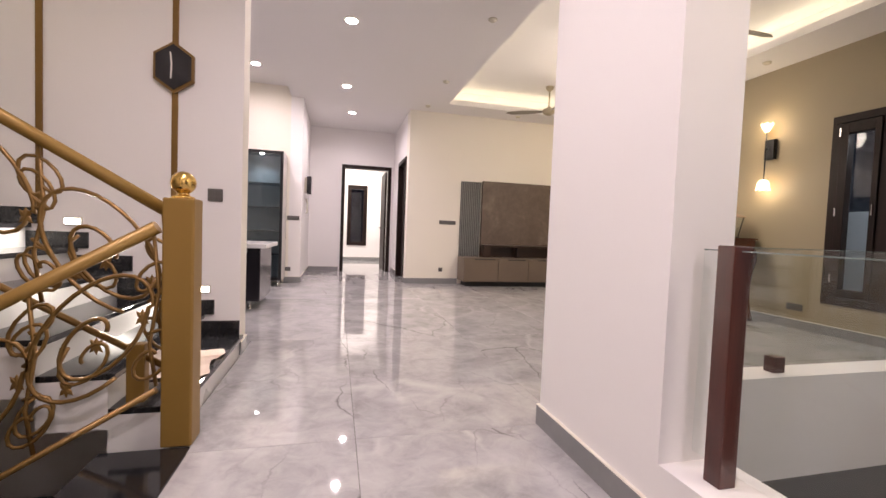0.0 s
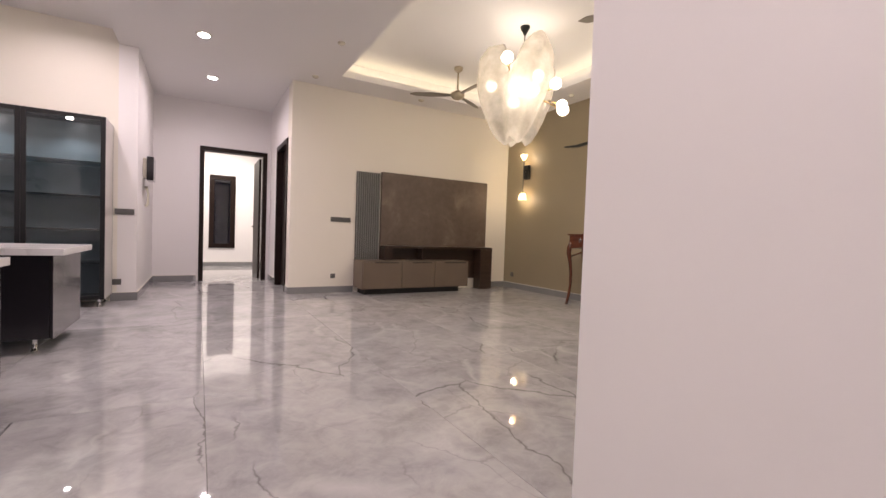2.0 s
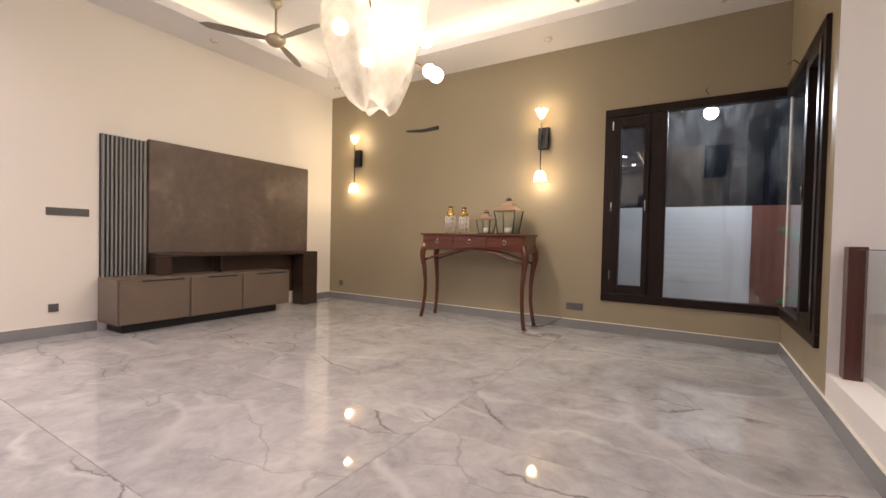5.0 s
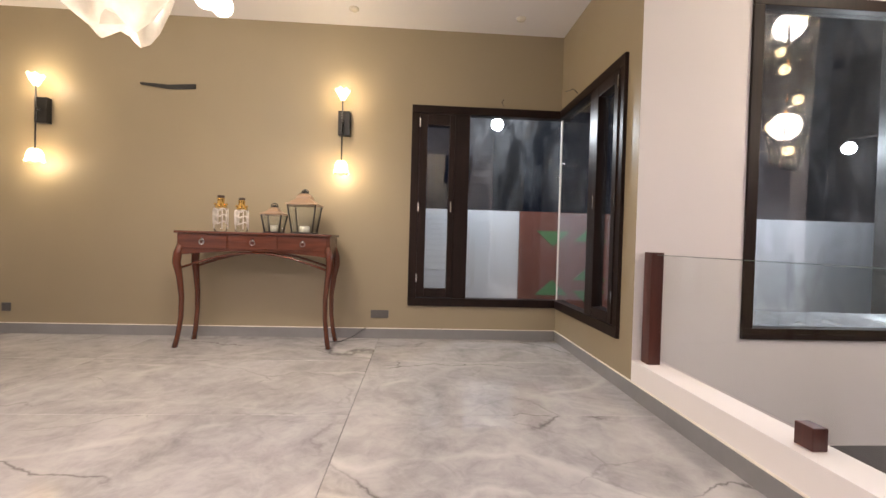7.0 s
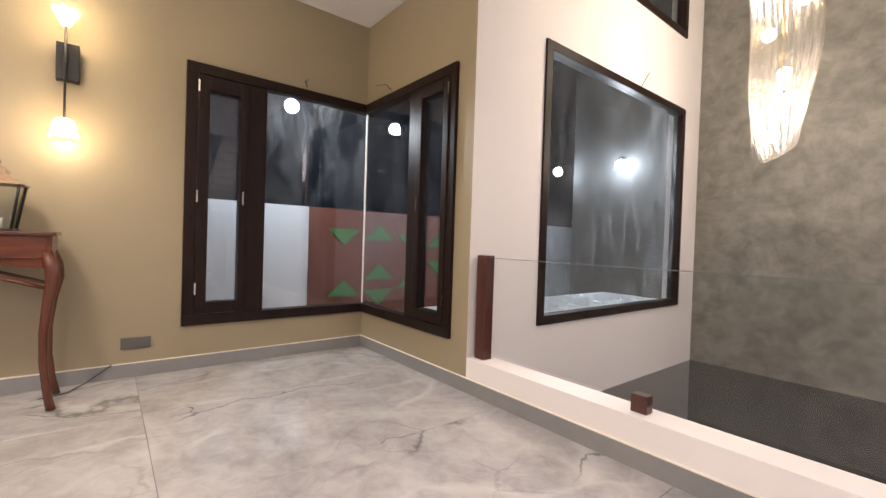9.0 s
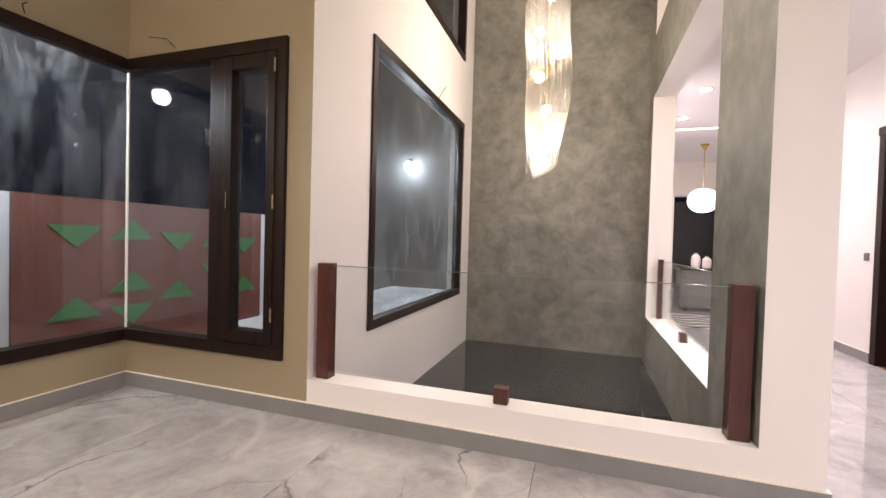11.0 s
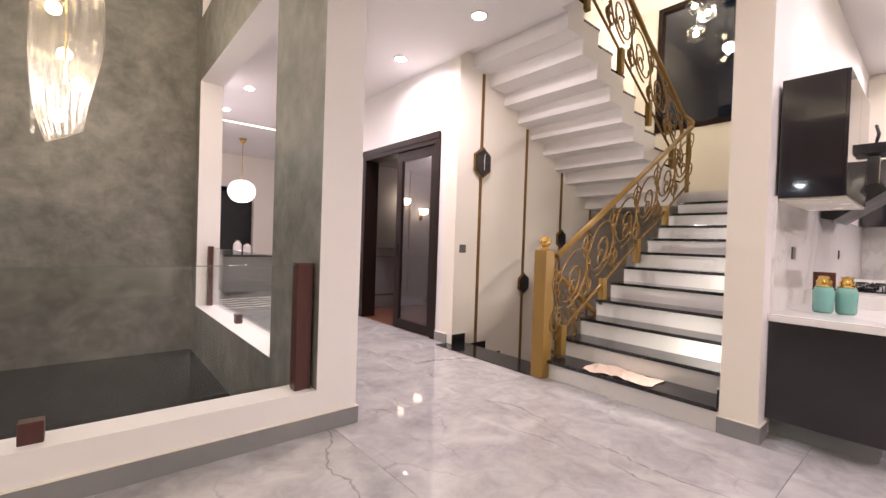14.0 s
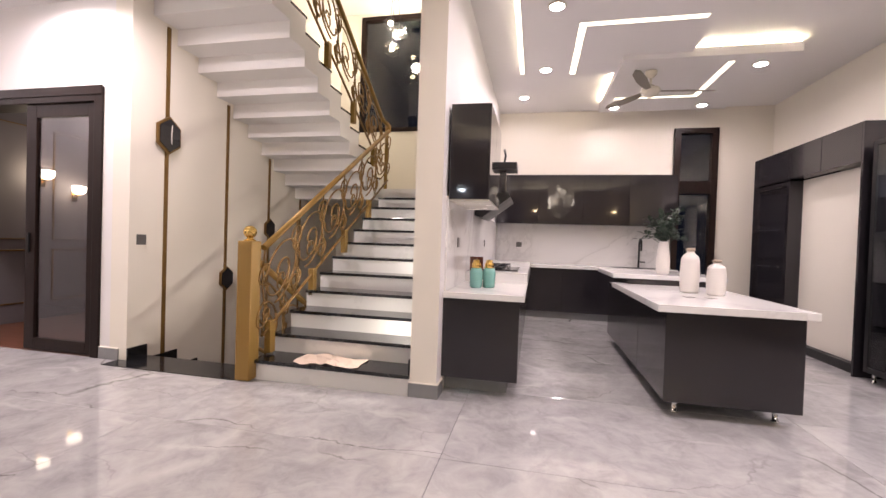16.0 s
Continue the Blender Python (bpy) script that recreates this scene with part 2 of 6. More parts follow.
PAPER = surface("creased_paper", (0.62, 0.50, 0.42), 0.75, vary=0.16, scale=7, grain=50, relief=0.3)
IVORY = surface("ivory_enamel", (0.70, 0.66, 0.56), 0.25, vary=0.05, relief=0.0)
CONCRETE = surface("outdoor_paving", (0.16, 0.155, 0.15), 0.7, vary=0.3, scale=2, grain=40, relief=0.2)
OUTWHITE = surface("outdoor_white_paint", (0.66, 0.68, 0.74), 0.6, vary=0.06, scale=1.5, grain=60, relief=0.1)
OUTRED = surface("outdoor_red_paint", (0.17, 0.052, 0.034), 0.6, vary=0.18, scale=2, grain=50, relief=0.12)
OUTGREEN = surface("outdoor_green_paint", (0.055, 0.19, 0.055), 0.6, vary=0.18, scale=3, grain=50, relief=0.1)
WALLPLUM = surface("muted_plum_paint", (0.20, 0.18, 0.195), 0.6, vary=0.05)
REDFLOOR = wood("red_brown_boards", (0.12, 0.045, 0.03), (0.22, 0.085, 0.05), 0.3, "y")
PANE = pane_glass("clear_pane", gloss=0.0)
WINDOWPANE = pane_glass("window_pane", (0.93, 0.95, 0.96), gloss=0.03, dust=0.055)
DUSTYPANE = pane_glass("dusty_window_pane", (0.9, 0.92, 0.93), gloss=0.04, dust=0.2)
GLASSEDGE = surface("polished_glass_edge", (0.16, 0.2, 0.19), 0.2, relief=0.0)
DOORGLASS = pane_glass("pale_frosted_pane", (0.8, 0.8, 0.81), gloss=0.05)
FROST = pane_glass("grey_frosted_pane", (0.42, 0.44, 0.45), gloss=0.12)
CRYSTAL = glass("clear_glass", (0.98, 0.99, 0.99), 0.02, 1.35)
FLOOD = glow("cool_flood_lens", (0.86, 0.93, 1.0), 90)
LAMPWHITE = glow("downlight_disc", (1.0, 0.92, 0.93), 60)
COVE = glow("cove_strip", (1.0, 0.82, 0.55), 5.0)
COVEWHITE = glow("kitchen_strip", (1.0, 0.86, 0.64), 3.2)
COVEBRIGHT = glow("kitchen_hidden_strip", (1.0, 0.84, 0.58), 45)
BULB = glow("warm_bulb", (1.0, 0.72, 0.38), 30)
BULBW = glow("pearl_bulb", (1.0, 0.85, 0.66), 8)


# ---- mesh tools ----
def obj(name, bm, mats, parent=None, smooth=False):
    me = bpy.data.meshes.new(name)
    bmesh.ops.recalc_face_normals(bm, faces=bm.faces)
    bm.to_mesh(me)
    bm.free()
    for m in (mats if isinstance(mats, (list, tuple)) else [mats]):
        me.materials.append(m)
    if smooth:
        for p in me.polygons:
            p.use_smooth = True
    ob = new(name, me)
    if parent:
        ob.parent = parent
    return ob


def cuboid(bm, x0, x1, y0, y1, z0, z1, mi=0, bevel=0.0):
    r = bmesh.ops.create_cube(bm, size=1, matrix=Matrix.LocRotScale(((x0 + x1) / 2, (y0 + y1) / 2, (z0 + z1) / 2), None, (abs(x1 - x0), abs(y1 - y0), abs(z1 - z0))))
    vs = r["verts"]
    fs = {f for v in vs for f in v.link_faces}
    for f in fs:
        f.material_index = mi
    if bevel > 0:
        es = list({e for v in vs for e in v.link_edges})
        bmesh.ops.bevel(bm, geom=es, offset=bevel, segments=2, affect="EDGES", profile=0.6)
    return vs


def box(name, x0, x1, y0, y1, z0, z1, mat, parent=None, bevel=0.003):
    bm = bmesh.new()
    cuboid(bm, x0, x1, y0, y1, z0, z1, 0, bevel)
    return obj(name, bm, mat, parent)


def tube(bm, pts, r, n=6, mi=0, closed=False):
    """A round bar swept along points; r may be a list."""
    pts = [Vector(p) for p in pts]
    rings, up = [], Vector((0, 0, 1))
    prev = None
    for i, p in enumerate(pts):
        a = pts[i - 1] if i else (pts[-1] if closed else p)
        b = pts[(i + 1) % len(pts)] if (i < len(pts) - 1 or closed) else p
        d = (b - a).normalized()
        if prev is None:
            side = d.cross(up if abs(d.z) < 0.95 else Vector((1, 0, 0))).normalized()
        else:
            side = (prev - d * prev.dot(d)).normalized()
        prev = side
        oth = d.cross(side)
        rad = r[i] if isinstance(r, (list, tuple)) else r
        rings.append([bm.verts.new(p + rad * (math.cos(6.2832 * k / n) * side + math.sin(6.2832 * k / n) * oth)) for k in range(n)])
    span = range(len(rings)) if closed else range(len(rings) - 1)
    for i in span:
        A, B = rings[i], rings[(i + 1) % len(rings)]
        for k in range(n):
            f = bm.faces.new((A[k], A[(k + 1) % n], B[(k + 1) % n], B[k]))
            f.material_index, f.smooth = mi, True
    if not closed:
        for ring in (rings[0], rings[-1]):
            f = bm.faces.new(ring)
            f.material_index = mi


def lathe(bm, prof, cx=0, cy=0, n=20, mi=0, smooth=True):
    """A body turned round the upright axis from (radius, height) pairs."""
    rings = []
    for r, z in prof:
        rings.append([bm.verts.new((cx + max(r, 1e-4) * math.cos(6.2832 * k / n), cy + max(r, 1e-4) * math.sin(6.2832 * k / n), z)) for k in range(n)])
    for A, B in zip(rings, rings[1:]):
        for k in range(n):
            f = bm.faces.new((A[k], A[(k + 1) % n], B[(k + 1) % n], B[k]))
            f.material_index, f.smooth = mi, smooth
    for ring in (rings[0], rings[-1]):
        f = bm.faces.new(ring)
        f.material_index = mi


def prism(bm, poly, axis, a, b, mi=0):
    """A flat outline pushed out along an axis. poly: pairs in the other two axes, in xyz order."""
    def P(u, v, w):
        return {"x": (w, u, v), "y": (u, w, v), "z": (u, v, w)}[axis]
    A = [bm.verts.new(P(u, v, a)) for u, v in poly]
    B = [bm.verts.new(P(u, v, b)) for u, v in poly]
    fs = [bm.faces.new(A), bm.faces.new(B[::-1])]
    n = len(poly)
    for i in range(n):
        fs.append(bm.faces.new((A[i], A[(i + 1) % n], B[(i + 1) % n], B[i])))
    for f in fs:
        f.material_index = mi


def root(name, x, y, z, label, category, group="", kind=""):
    e = new(name)
    e.location = (x, y, z)
    return tagged(e, label, category, group, kind)


def rooted(e, ob):
    """Hangs a mesh built in world metres under the thing e without moving it."""
    ob.parent = e
    ob.matrix_parent_inverse = Matrix.Translation(e.location).inverted()
    return ob


def subpart(part, ob):
    """Hangs a mesh built in world metres under a part."""
    ob.parent = part
    return ob


def wall(name, x0, x1, y0, y1, z0, z1, openings, mats, label, faces=None):
    """An upright wall with real openings (a0, a1, z0, z1 along its length).
    faces: material index by side, for instance {'+x': 1}."""
    along_x = (x1 - x0) > (y1 - y0)
    a0, a1 = (x0, x1) if along_x else (y0, y1)
    bm = bmesh.new()
    cuts = sorted({a0, a1, *[min(max(v, a0), a1) for o in openings for v in o[:2]]})
    for s, e in zip(cuts, cuts[1:]):
        mid = (s + e) / 2
        gaps = sorted([(o[2], o[3]) for o in openings if o[0] < mid < o[1]])
        lo = z0
        spans = []
        for g0, g1 in gaps:
            if g0 > lo:
                spans.append((lo, g0))
            lo = g1
        if lo < z1:
            spans.append((lo, z1))
        for c, d in spans:
            if along_x:
                cuboid(bm, s, e, y0, y1, c, d)
            else:
                cuboid(bm, x0, x1, s, e, c, d)
    bmesh.ops.remove_doubles(bm, verts=bm.verts, dist=0.0005)
    seen = {}
    for f in bm.faces:
        seen.setdefault(tuple(sorted(v.index for v in f.verts)), []).append(f)
    bmesh.ops.recalc_face_normals(bm, faces=bm.faces)
    if faces:
        for f in bm.faces:
            c = f.calc_center_median()
            n = f.normal
            for key, mi in faces.items():
                ax = "xyz".index(key[1])
                edge = {"+x": x1, "-x": x0, "+y": y1, "-y": y0, "+z": z1, "-z": z0}[key]
                if abs(n[ax]) > 0.9 and abs(c[ax] - edge) < 0.001:
                    f.material_index = mi
    return tagged(obj(name, bm, mats), label, "wall", kind="structure")


def lamp(name, kind, loc, power, colour, size=0.1, target=None, spread=None, blend=0.6, angle=None):
    d = bpy.data.lights.new(name, kind)
    d.energy, d.color = power, colour
    if kind == "AREA":
        d.shape, d.size = "DISK", size
        if spread:
            d.spread = radians(spread)
    else:
        d.shadow_soft_size = size
    if kind == "SPOT":
        d.spot_size, d.spot_blend = radians(angle or 140), blend
    o = new(name, d)
    o.matrix_world = look(loc, target or (loc[0], loc[1] + 1e-4, loc[2] - 1))
    return o

# ---- large lights ----
NEUTRAL, WARM = (1.0, 0.825, 0.86), (1.0, 0.79, 0.55)
DOWN = [(0.06, 5.03, 3.5), (0.06, 7.38, 3.5), (0.2, 9.05, 3.5), (-0.4, 1.57, 3.5), (-0.4, 0.2, 3.5), (0.68, -2.3, 3.5), (0.68, -3.74, 3.5),
        (-1.38, 7.36, 3.68), (-1.83, 4.72, 3.58), (-3.35, 4.65, 3.58), (-4.7, 4.33, 3.68), (-4.86, 5.76, 3.52), (-4.88, 7.06, 3.52), (-3.36, 7.17, 3.52),
        (0.5, 13.0, 3.45)]
for p in DOWN:
    lamp("downlight_lamp", "AREA", (p[0], p[1], p[2] - 0.03), (130 if p[1] > 12 else 10 if p[0] < -4 else 16 if p[0] < -1.5 else 37 if p[1] < 2 and p[1] > 0 else 30), NEUTRAL if p[1] < 12 else (1.0, 0.88, 0.8), 0.12, spread=165)

# ---- the large structure ----
W = "plain painted plaster wall"
wall("wall_east", 5.81, 6.03, 1.87, 8.7, -0.45, CEIL, [(1.87, 3.79, 0.38, 2.65)], OLIVE, "olive textured paint wall with a corner window")
wall("wall_return", 4.05, 5.81, 1.87, 2.07, -0.45, CEIL, [(4.25, 5.81, 0.38, 2.65)], [OLIVE, WHITE], "olive painted return wall with a corner window", {"-x": 1, "-y": 1})
wall("wall_tv", 1.33, 5.81, 8.38, 8.7, 0, CEIL, [], CREAM, "cream painted wall behind the media unit")
wall("wall_corridor_east", 1.33, 1.5, 8.7, 10.66, 0, CEIL, [(8.72, 9.72, -1, 2.6)], WHITE, W)
wall("wall_corridor_end", -0.93, 1.5, 10.66, 10.8, 0, CEIL, [(0.06, 1.24, -1, 2.6)], WHITE, W)
wall("wall_corridor_west", -0.93, -0.71, 8.38, 10.66, 0, CEIL, [], WHITE, W)
wall("wall_kitchen_north", -5.75, -0.93, 8.38, 8.6, 0, 3.7, [], CREAM, "cream painted kitchen wall")
wall("wall_kitchen_back", -5.75, -5.55, 3.65, 8.38, 0, 3.7, [(6.87, 7.55, -1, 3.32)], CREAM, "cream kitchen wall with a tall narrow door")
# End face is cream instead of white: warm living-room light put into its colour.
wall("wall_kitchen_stairs", -5.55, -0.8, 3.65, 3.87, -2.6, 6.6, [], [WHITE, CREAM], "white wall between stairs and kitchen", {"+x": 1})
wall("wall_stairs_south", -5.4, -0.87, 0.59, 0.79, -2.6, 6.6, [], CREAM, "cream stairwell wall with gold strips")
wall("wall_stairs_west", -5.4, -5.2, 0.79, 3.65, -2.6, 6.6, [(1.2, 2.75, 3.3, 5.49)], CREAM, "cream landing wall with a large dark window")
wall("wall_hall_west", -1.07, -0.87, -2.4, 0.59, 0, CEIL, [(-1.46, 0.45, -1, 2.64)], WHITE, W)
wall("wall_hall_southwest", -3.6, -1.07, -2.4, -2.2, 0, CEIL, [], WHITE, W)
wall("wall_dining_west", -3.8, -3.6, -8.2, -2.2, 0, CEIL, [], WHITE, W)
wall("wall_dining_south", -3.8, 1.4, -8.4, -8.2, 0, CEIL, [(-1.1, -0.05, -1, 2.6)], CREAM, "cream dining wall with a dark doorway")
wall("wall_dining_east", 1.12, 1.4, -8.2, -2.4, 0, CEIL, [], WHITE, W)
wall("wall_void_west", 1.12, 1.4, -2.4, 2.07, -0.45, 7.0, [(-1.9, 1.16, 0.27, 3.3), (-1.9, 0.9, 4.15, 6.4)], [WHITE, GREY], "white wall with a glazed opening onto the atrium, grey stucco inside", {"+x": 1})
wall("wall_void_south", 1.4, 4.25, -2.4, -2.2, -0.45, 7.0, [], GREY, "tall mottled grey stucco wall")
wall("wall_void_east", 4.05, 4.25, -2.2, 1.87, -0.45, 7.0, [(-1.7, 1.23, 0.46, 3.04), (-1.67, 0.2, 3.97, 6.4)], WHITE, "white atrium wall with two dark framed windows")
wall("wall_parapet", 1.4, 4.05, 1.87, 2.07, -0.45, 0.27, [], WHITE, "low white parapet under the glass")
wall("wall_void_north_upper", 1.4, 4.05, 1.87, 2.07, CEIL, 7.0, [], WHITE, W)
wall("wall_living_upper", 4.05, 4.25, 1.87, 2.07, CEIL, 7.0, [], WHITE, W)
# the room behind the sliding door
wall("wall_lounge_west", -4.9, -4.7, -2.2, 0.59, 0, CEIL, [], WALLPLUM, "muted plum painted lounge wall")
wall("wall_lounge_south", -4.7, -1.07, -2.2, -2.05, 0, CEIL, [], WALLPLUM, "muted plum painted lounge wall")
wall("wall_lounge_north", -4.7, -1.07, 0.47, 0.585, 0, CEIL, [], WALLPLUM, "muted plum painted lounge wall")
# the room past the corridor
wall("wall_bedroom_far", -1.6, 2.4, 14.3, 14.45, 0, CEIL, [(0.28, 0.92, 0.5, 2.5)], WHITE, "white bedroom wall with a narrow dark window")
wall("wall_bedroom_west", -1.6, -1.45, 10.8, 14.3, 0, CEIL, [], WHITE, W)
wall("wall_bedroom_east", 1.75, 1.9, 10.8, 14.3, 0, CEIL, [], WHITE, W)
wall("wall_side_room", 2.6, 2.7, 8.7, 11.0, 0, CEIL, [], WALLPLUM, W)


def slab(name, pieces, mat, label, kind="structure", cat="ceiling"):
    bm = bmesh.new()
    for p in pieces:
        cuboid(bm, *p)
    return tagged(obj(name, bm, mat), label, cat, kind=kind)


TX0, TX1, TY0, TY1 = 1.95, 5.1, 2.87, 7.75
slab("ceiling", [
    (1.12, TX0, 2.07, 8.7, CEIL, CEIL + 0.1), (TX1, 6.03, 2.07, 8.7, CEIL, CEIL + 0.1),
    (TX0, TX1, 2.07, TY0, CEIL, CEIL + 0.1), (TX0, TX1, TY1, 8.7, CEIL, CEIL + 0.1),
    (-0.93, 1.12, 3.87, 11.0, CEIL, CEIL + 0.25), (-0.87, 1.12, -2.4, 3.87, CEIL, CEIL + 0.1), (1.12, 1.5, 8.7, 11.0, CEIL, CEIL + 0.1),
    (4.05, 6.03, 1.87, 2.07, CEIL, CEIL + 0.1),
    # raised tray over the seating area
    (TX0 - 0.3, TX1 + 0.3, TY0 - 0.3, TY1 + 0.3, CEIL + 0.34, CEIL + 0.42),
    (TX0 - 0.34, TX0 - 0.3, TY0 - 0.3, TY1 + 0.3, CEIL + 0.1, CEIL + 0.34), (TX1 + 0.3, TX1 + 0.34, TY0 - 0.3, TY1 + 0.3, CEIL + 0.1, CEIL + 0.34),
    (TX0 - 0.3, TX1 + 0.3, TY0 - 0.34, TY0 - 0.3, CEIL + 0.1, CEIL + 0.34), (TX0 - 0.3, TX1 + 0.3, TY1 + 0.3, TY1 + 0.34, CEIL + 0.1, CEIL + 0.34)],
    CEILING, "white plaster ceiling with a raised lit tray")
slab("ceiling_dining", [(-3.8, 1.4, -8.4, -2.4, CEIL, CEIL + 0.1), (-4.9, -0.87, -2.4, 0.59, CEIL, CEIL + 0.1)], CEILING, "white plaster ceiling")
slab("ceiling_bedroom", [(-1.6, 2.7, 11.0, 14.45, CEIL, CEIL + 0.1), (1.46, 2.7, 8.7, 11.0, CEIL, CEIL + 0.1)], CEILING, "white plaster ceiling")
slab("ceiling_upper", [(-5.4, 4.25, -2.4, 3.87, 6.95, 7.05)], CEILING, "white ceiling high above stairs and atrium")
slab("ceiling_landing", [(-0.87, 1.12, -2.4, 3.87, 3.95, 4.1)], CEILING, "upper floor slab")
slab("wall_upper_hall", [(1.0, 1.12, -2.4, 3.87, 4.1, 4.15), (-0.9, 1.12, 3.87, 3.97, 4.1, 6.95), (-5.4, 1.12, -2.5, -2.4, 3.6, 6.95)], WHITE, W, cat="wall")


def cove():
    bm = bmesh.new()
    z0, z1 = CEIL + 0.105, CEIL + 0.14
    for x0, x1, y0, y1 in ((TX0 - 0.2, TX0 - 0.14, TY0, TY1), (TX1 + 0.14, TX1 + 0.2, TY0, TY1), (TX0, TX1, TY0 - 0.2, TY0 - 0.14), (TX0, TX1, TY1 + 0.14, TY1 + 0.2)):
        cuboid(bm, x0, x1, y0, y1, z0, z1)
    return tagged(obj("cove_light", bm, COVE), "warm light strip hidden along the ceiling tray", "light strip")


cove()

# kitchen ceiling: two dropped panels at different heights, with lit slots
KZ, KA, KB = 3.68, 3.58, 3.52
bm = bmesh.new()
cuboid(bm, -5.75, -0.93, 3.87, 8.7, KZ, KZ + 0.1)
prism(bm, [(-3.6, 4.37), (-0.94, 4.37), (-0.94, 6.32), (-3.06, 6.32), (-3.06, 5.56), (-3.6, 5.56)], "z", KA, KZ + 0.001)
cuboid(bm, -5.12, -3.061, 5.561, 7.46, KB, KZ - 0.05)
cuboid(bm, -4.9, -3.3, 5.75, 7.25, KZ - 0.05, KZ + 0.001)
tagged(obj("ceiling_kitchen", bm, CEILING), "white kitchen ceiling with dropped panels and lit slots", "ceiling", kind="structure")


def strips():
    for x0, x1, y0, y1, z0, z1 in ((-3.5, -0.95, 4.315, 4.365, KA + 0.01, KA + 0.03), (-3.55, -2.2, 4.97, 5.04, KA - 0.004, KA - 0.001), (-2.27, -2.2, 5.041, 6.2, KA - 0.004, KA - 0.001),
                                   (-4.48, -4.42, 5.7, 6.78, KB - 0.004, KB - 0.001), (-4.48, -3.25, 6.781, 6.85, KB - 0.004, KB - 0.001),
                                   (-4.95, -3.65, 5.575, 5.6, KZ - 0.049, KZ - 0.03), (-3.1, -3.075, 6.35, 7.44, KZ - 0.049, KZ - 0.03)):
        bm = bmesh.new()
        cuboid(bm, x0, x1, y0, y1, z0, z1)
        tagged(obj("slot_light", bm, COVEWHITE if z0 < KZ - 0.06 else COVEBRIGHT), "warm white light slot in the kitchen ceiling", "light strip", "kitchen light slots")


strips()

# floors
slab("floor_kitchen_edge", [(-5.6, -0.8, 3.87, 4.1, -0.2, -0.002)], MARBLE, "polished grey marble floor", cat="floor")
box("floor_base", -5.6, 5.83, 4.1, 8.4, -0.2, -0.012, GROUT, bevel=0)
tagged(bpy.data.objects["floor_base"], "grey screed under the tiles", "floor", kind="structure")
slab("floor_living", [(-0.8, 5.83, 2.07, 4.1, -0.2, -0.012)], GROUT, "grey screed under the tiles", cat="floor")
box("floor_hall", -0.87, 1.12, -8.2, 2.07, -0.2, -0.012, GROUT, bevel=0)
tagged(bpy.data.objects["floor_hall"], "grey screed under the tiles", "floor", kind="structure")
slab("floor_corridor", [(-0.71, 1.33, 8.38, 10.66, -0.2, -0.002), (-1.45, 1.75, 10.66, 14.3, -0.2, -0.002), (1.33, 2.6, 8.7, 11.0, -0.2, -0.004)], MARBLE, "polished grey marble floor", cat="floor")
slab("floor_dining", [(-3.6, -0.87, -8.2, -2.4, -0.2, -0.002)], MARBLE, "polished grey marble floor", cat="floor")
slab("floor_lounge", [(-4.7, -0.87, -2.05, 0.47, -0.2, -0.004)], REDFLOOR, "red-brown wooden boards", cat="floor")
slab("floor_atrium", [(1.4, 4.05, -2.2, 1.87, -0.6, -0.38)], VOIDFLOOR, "dark polished sunken floor of the atrium", cat="floor")
slab("ground", [(-60, 60, -60, 60, -3.0, -2.7)], CONCRETE, "dark ground around the house", cat="ground")
slab("pavement", [(4.25, 7.0, -6, 1.87, -0.6, -0.1), (6.03, 7.0, 1.87, 9, -0.6, -0.1)], CONCRETE, "paved strip beside the house", cat="pavement")


# stairs
RISE, RUN, SX = 0.172, 0.29, -0.8


def flight(name, x_start, y0, y1, z_start, n, down=False, east=False):
    """Solid steps with black treads; goes west, or east when it returns."""
    e = root(name, x_start, (y0 + y1) / 2, z_start, "white stairs with polished black granite treads", "stairs", kind="structure")
    s = 1 if east else -1
    for i in range(n):
        xa, xb = x_start + s * RUN * i, x_start + s * RUN * (i + 1)
        lo, hi = min(xa, xb), max(xa, xb)
        z = z_start + RISE * (i + 1) if not down else z_start - RISE * (i + 1)
        bm = bmesh.new()
        cuboid(bm, lo, hi, y0, y1, z - RISE - (0.2 if east else 0.1), z - 0.03)
        rooted(e, obj("riser", bm, RISER if not east else CEILING))
        bm = bmesh.new()
        a, b = (lo - (0.03 if s > 0 else 0), hi + (0.03 if s < 0 else 0))
        cuboid(bm, a, b, y0, y1, z - 0.03, z, 0, 0.004)
        rooted(e, obj("tread", bm, BLACKSTONE))
    return e


flight("stairs_up", SX, 2.22, 3.65, 0, 11)
LANDZ = RISE * 12
slab("stair_landing", [(-5.2, SX - RUN * 11, 0.79, 3.65, LANDZ - 0.2, LANDZ)], RISER, "stair landing", cat="landing")
flight("stairs_return", SX - RUN * 11, 0.79, 2.12, LANDZ, 11, east=True)
flight("stairs_down", SX - 0.28, 0.79, 2.12, 0, 10, down=True)
box("trim_stair_edge", SX - 0.28, SX + 0.1, 0.7, 2.12, -0.05, 0.006, BLACKSTONE, bevel=0.003)
tagged(bpy.data.objects["trim_stair_edge"], "black granite edge at the head of the stairs down", "trim", kind="structure")

# skirting
def skirting(name, runs):
    bm = bmesh.new()
    for x0, x1, y0, y1 in runs:
        cuboid(bm, x0, x1, y0, y1, 0.0, 0.11, 0, 0.002)
        cuboid(bm, x0 , x1, y0, y1, 0.1105, 0.117, 1)
    return tagged(obj(name, bm, [SKIRT, CREAM]), "grey marble skirting with a pale edge", "baseboard", kind="structure")


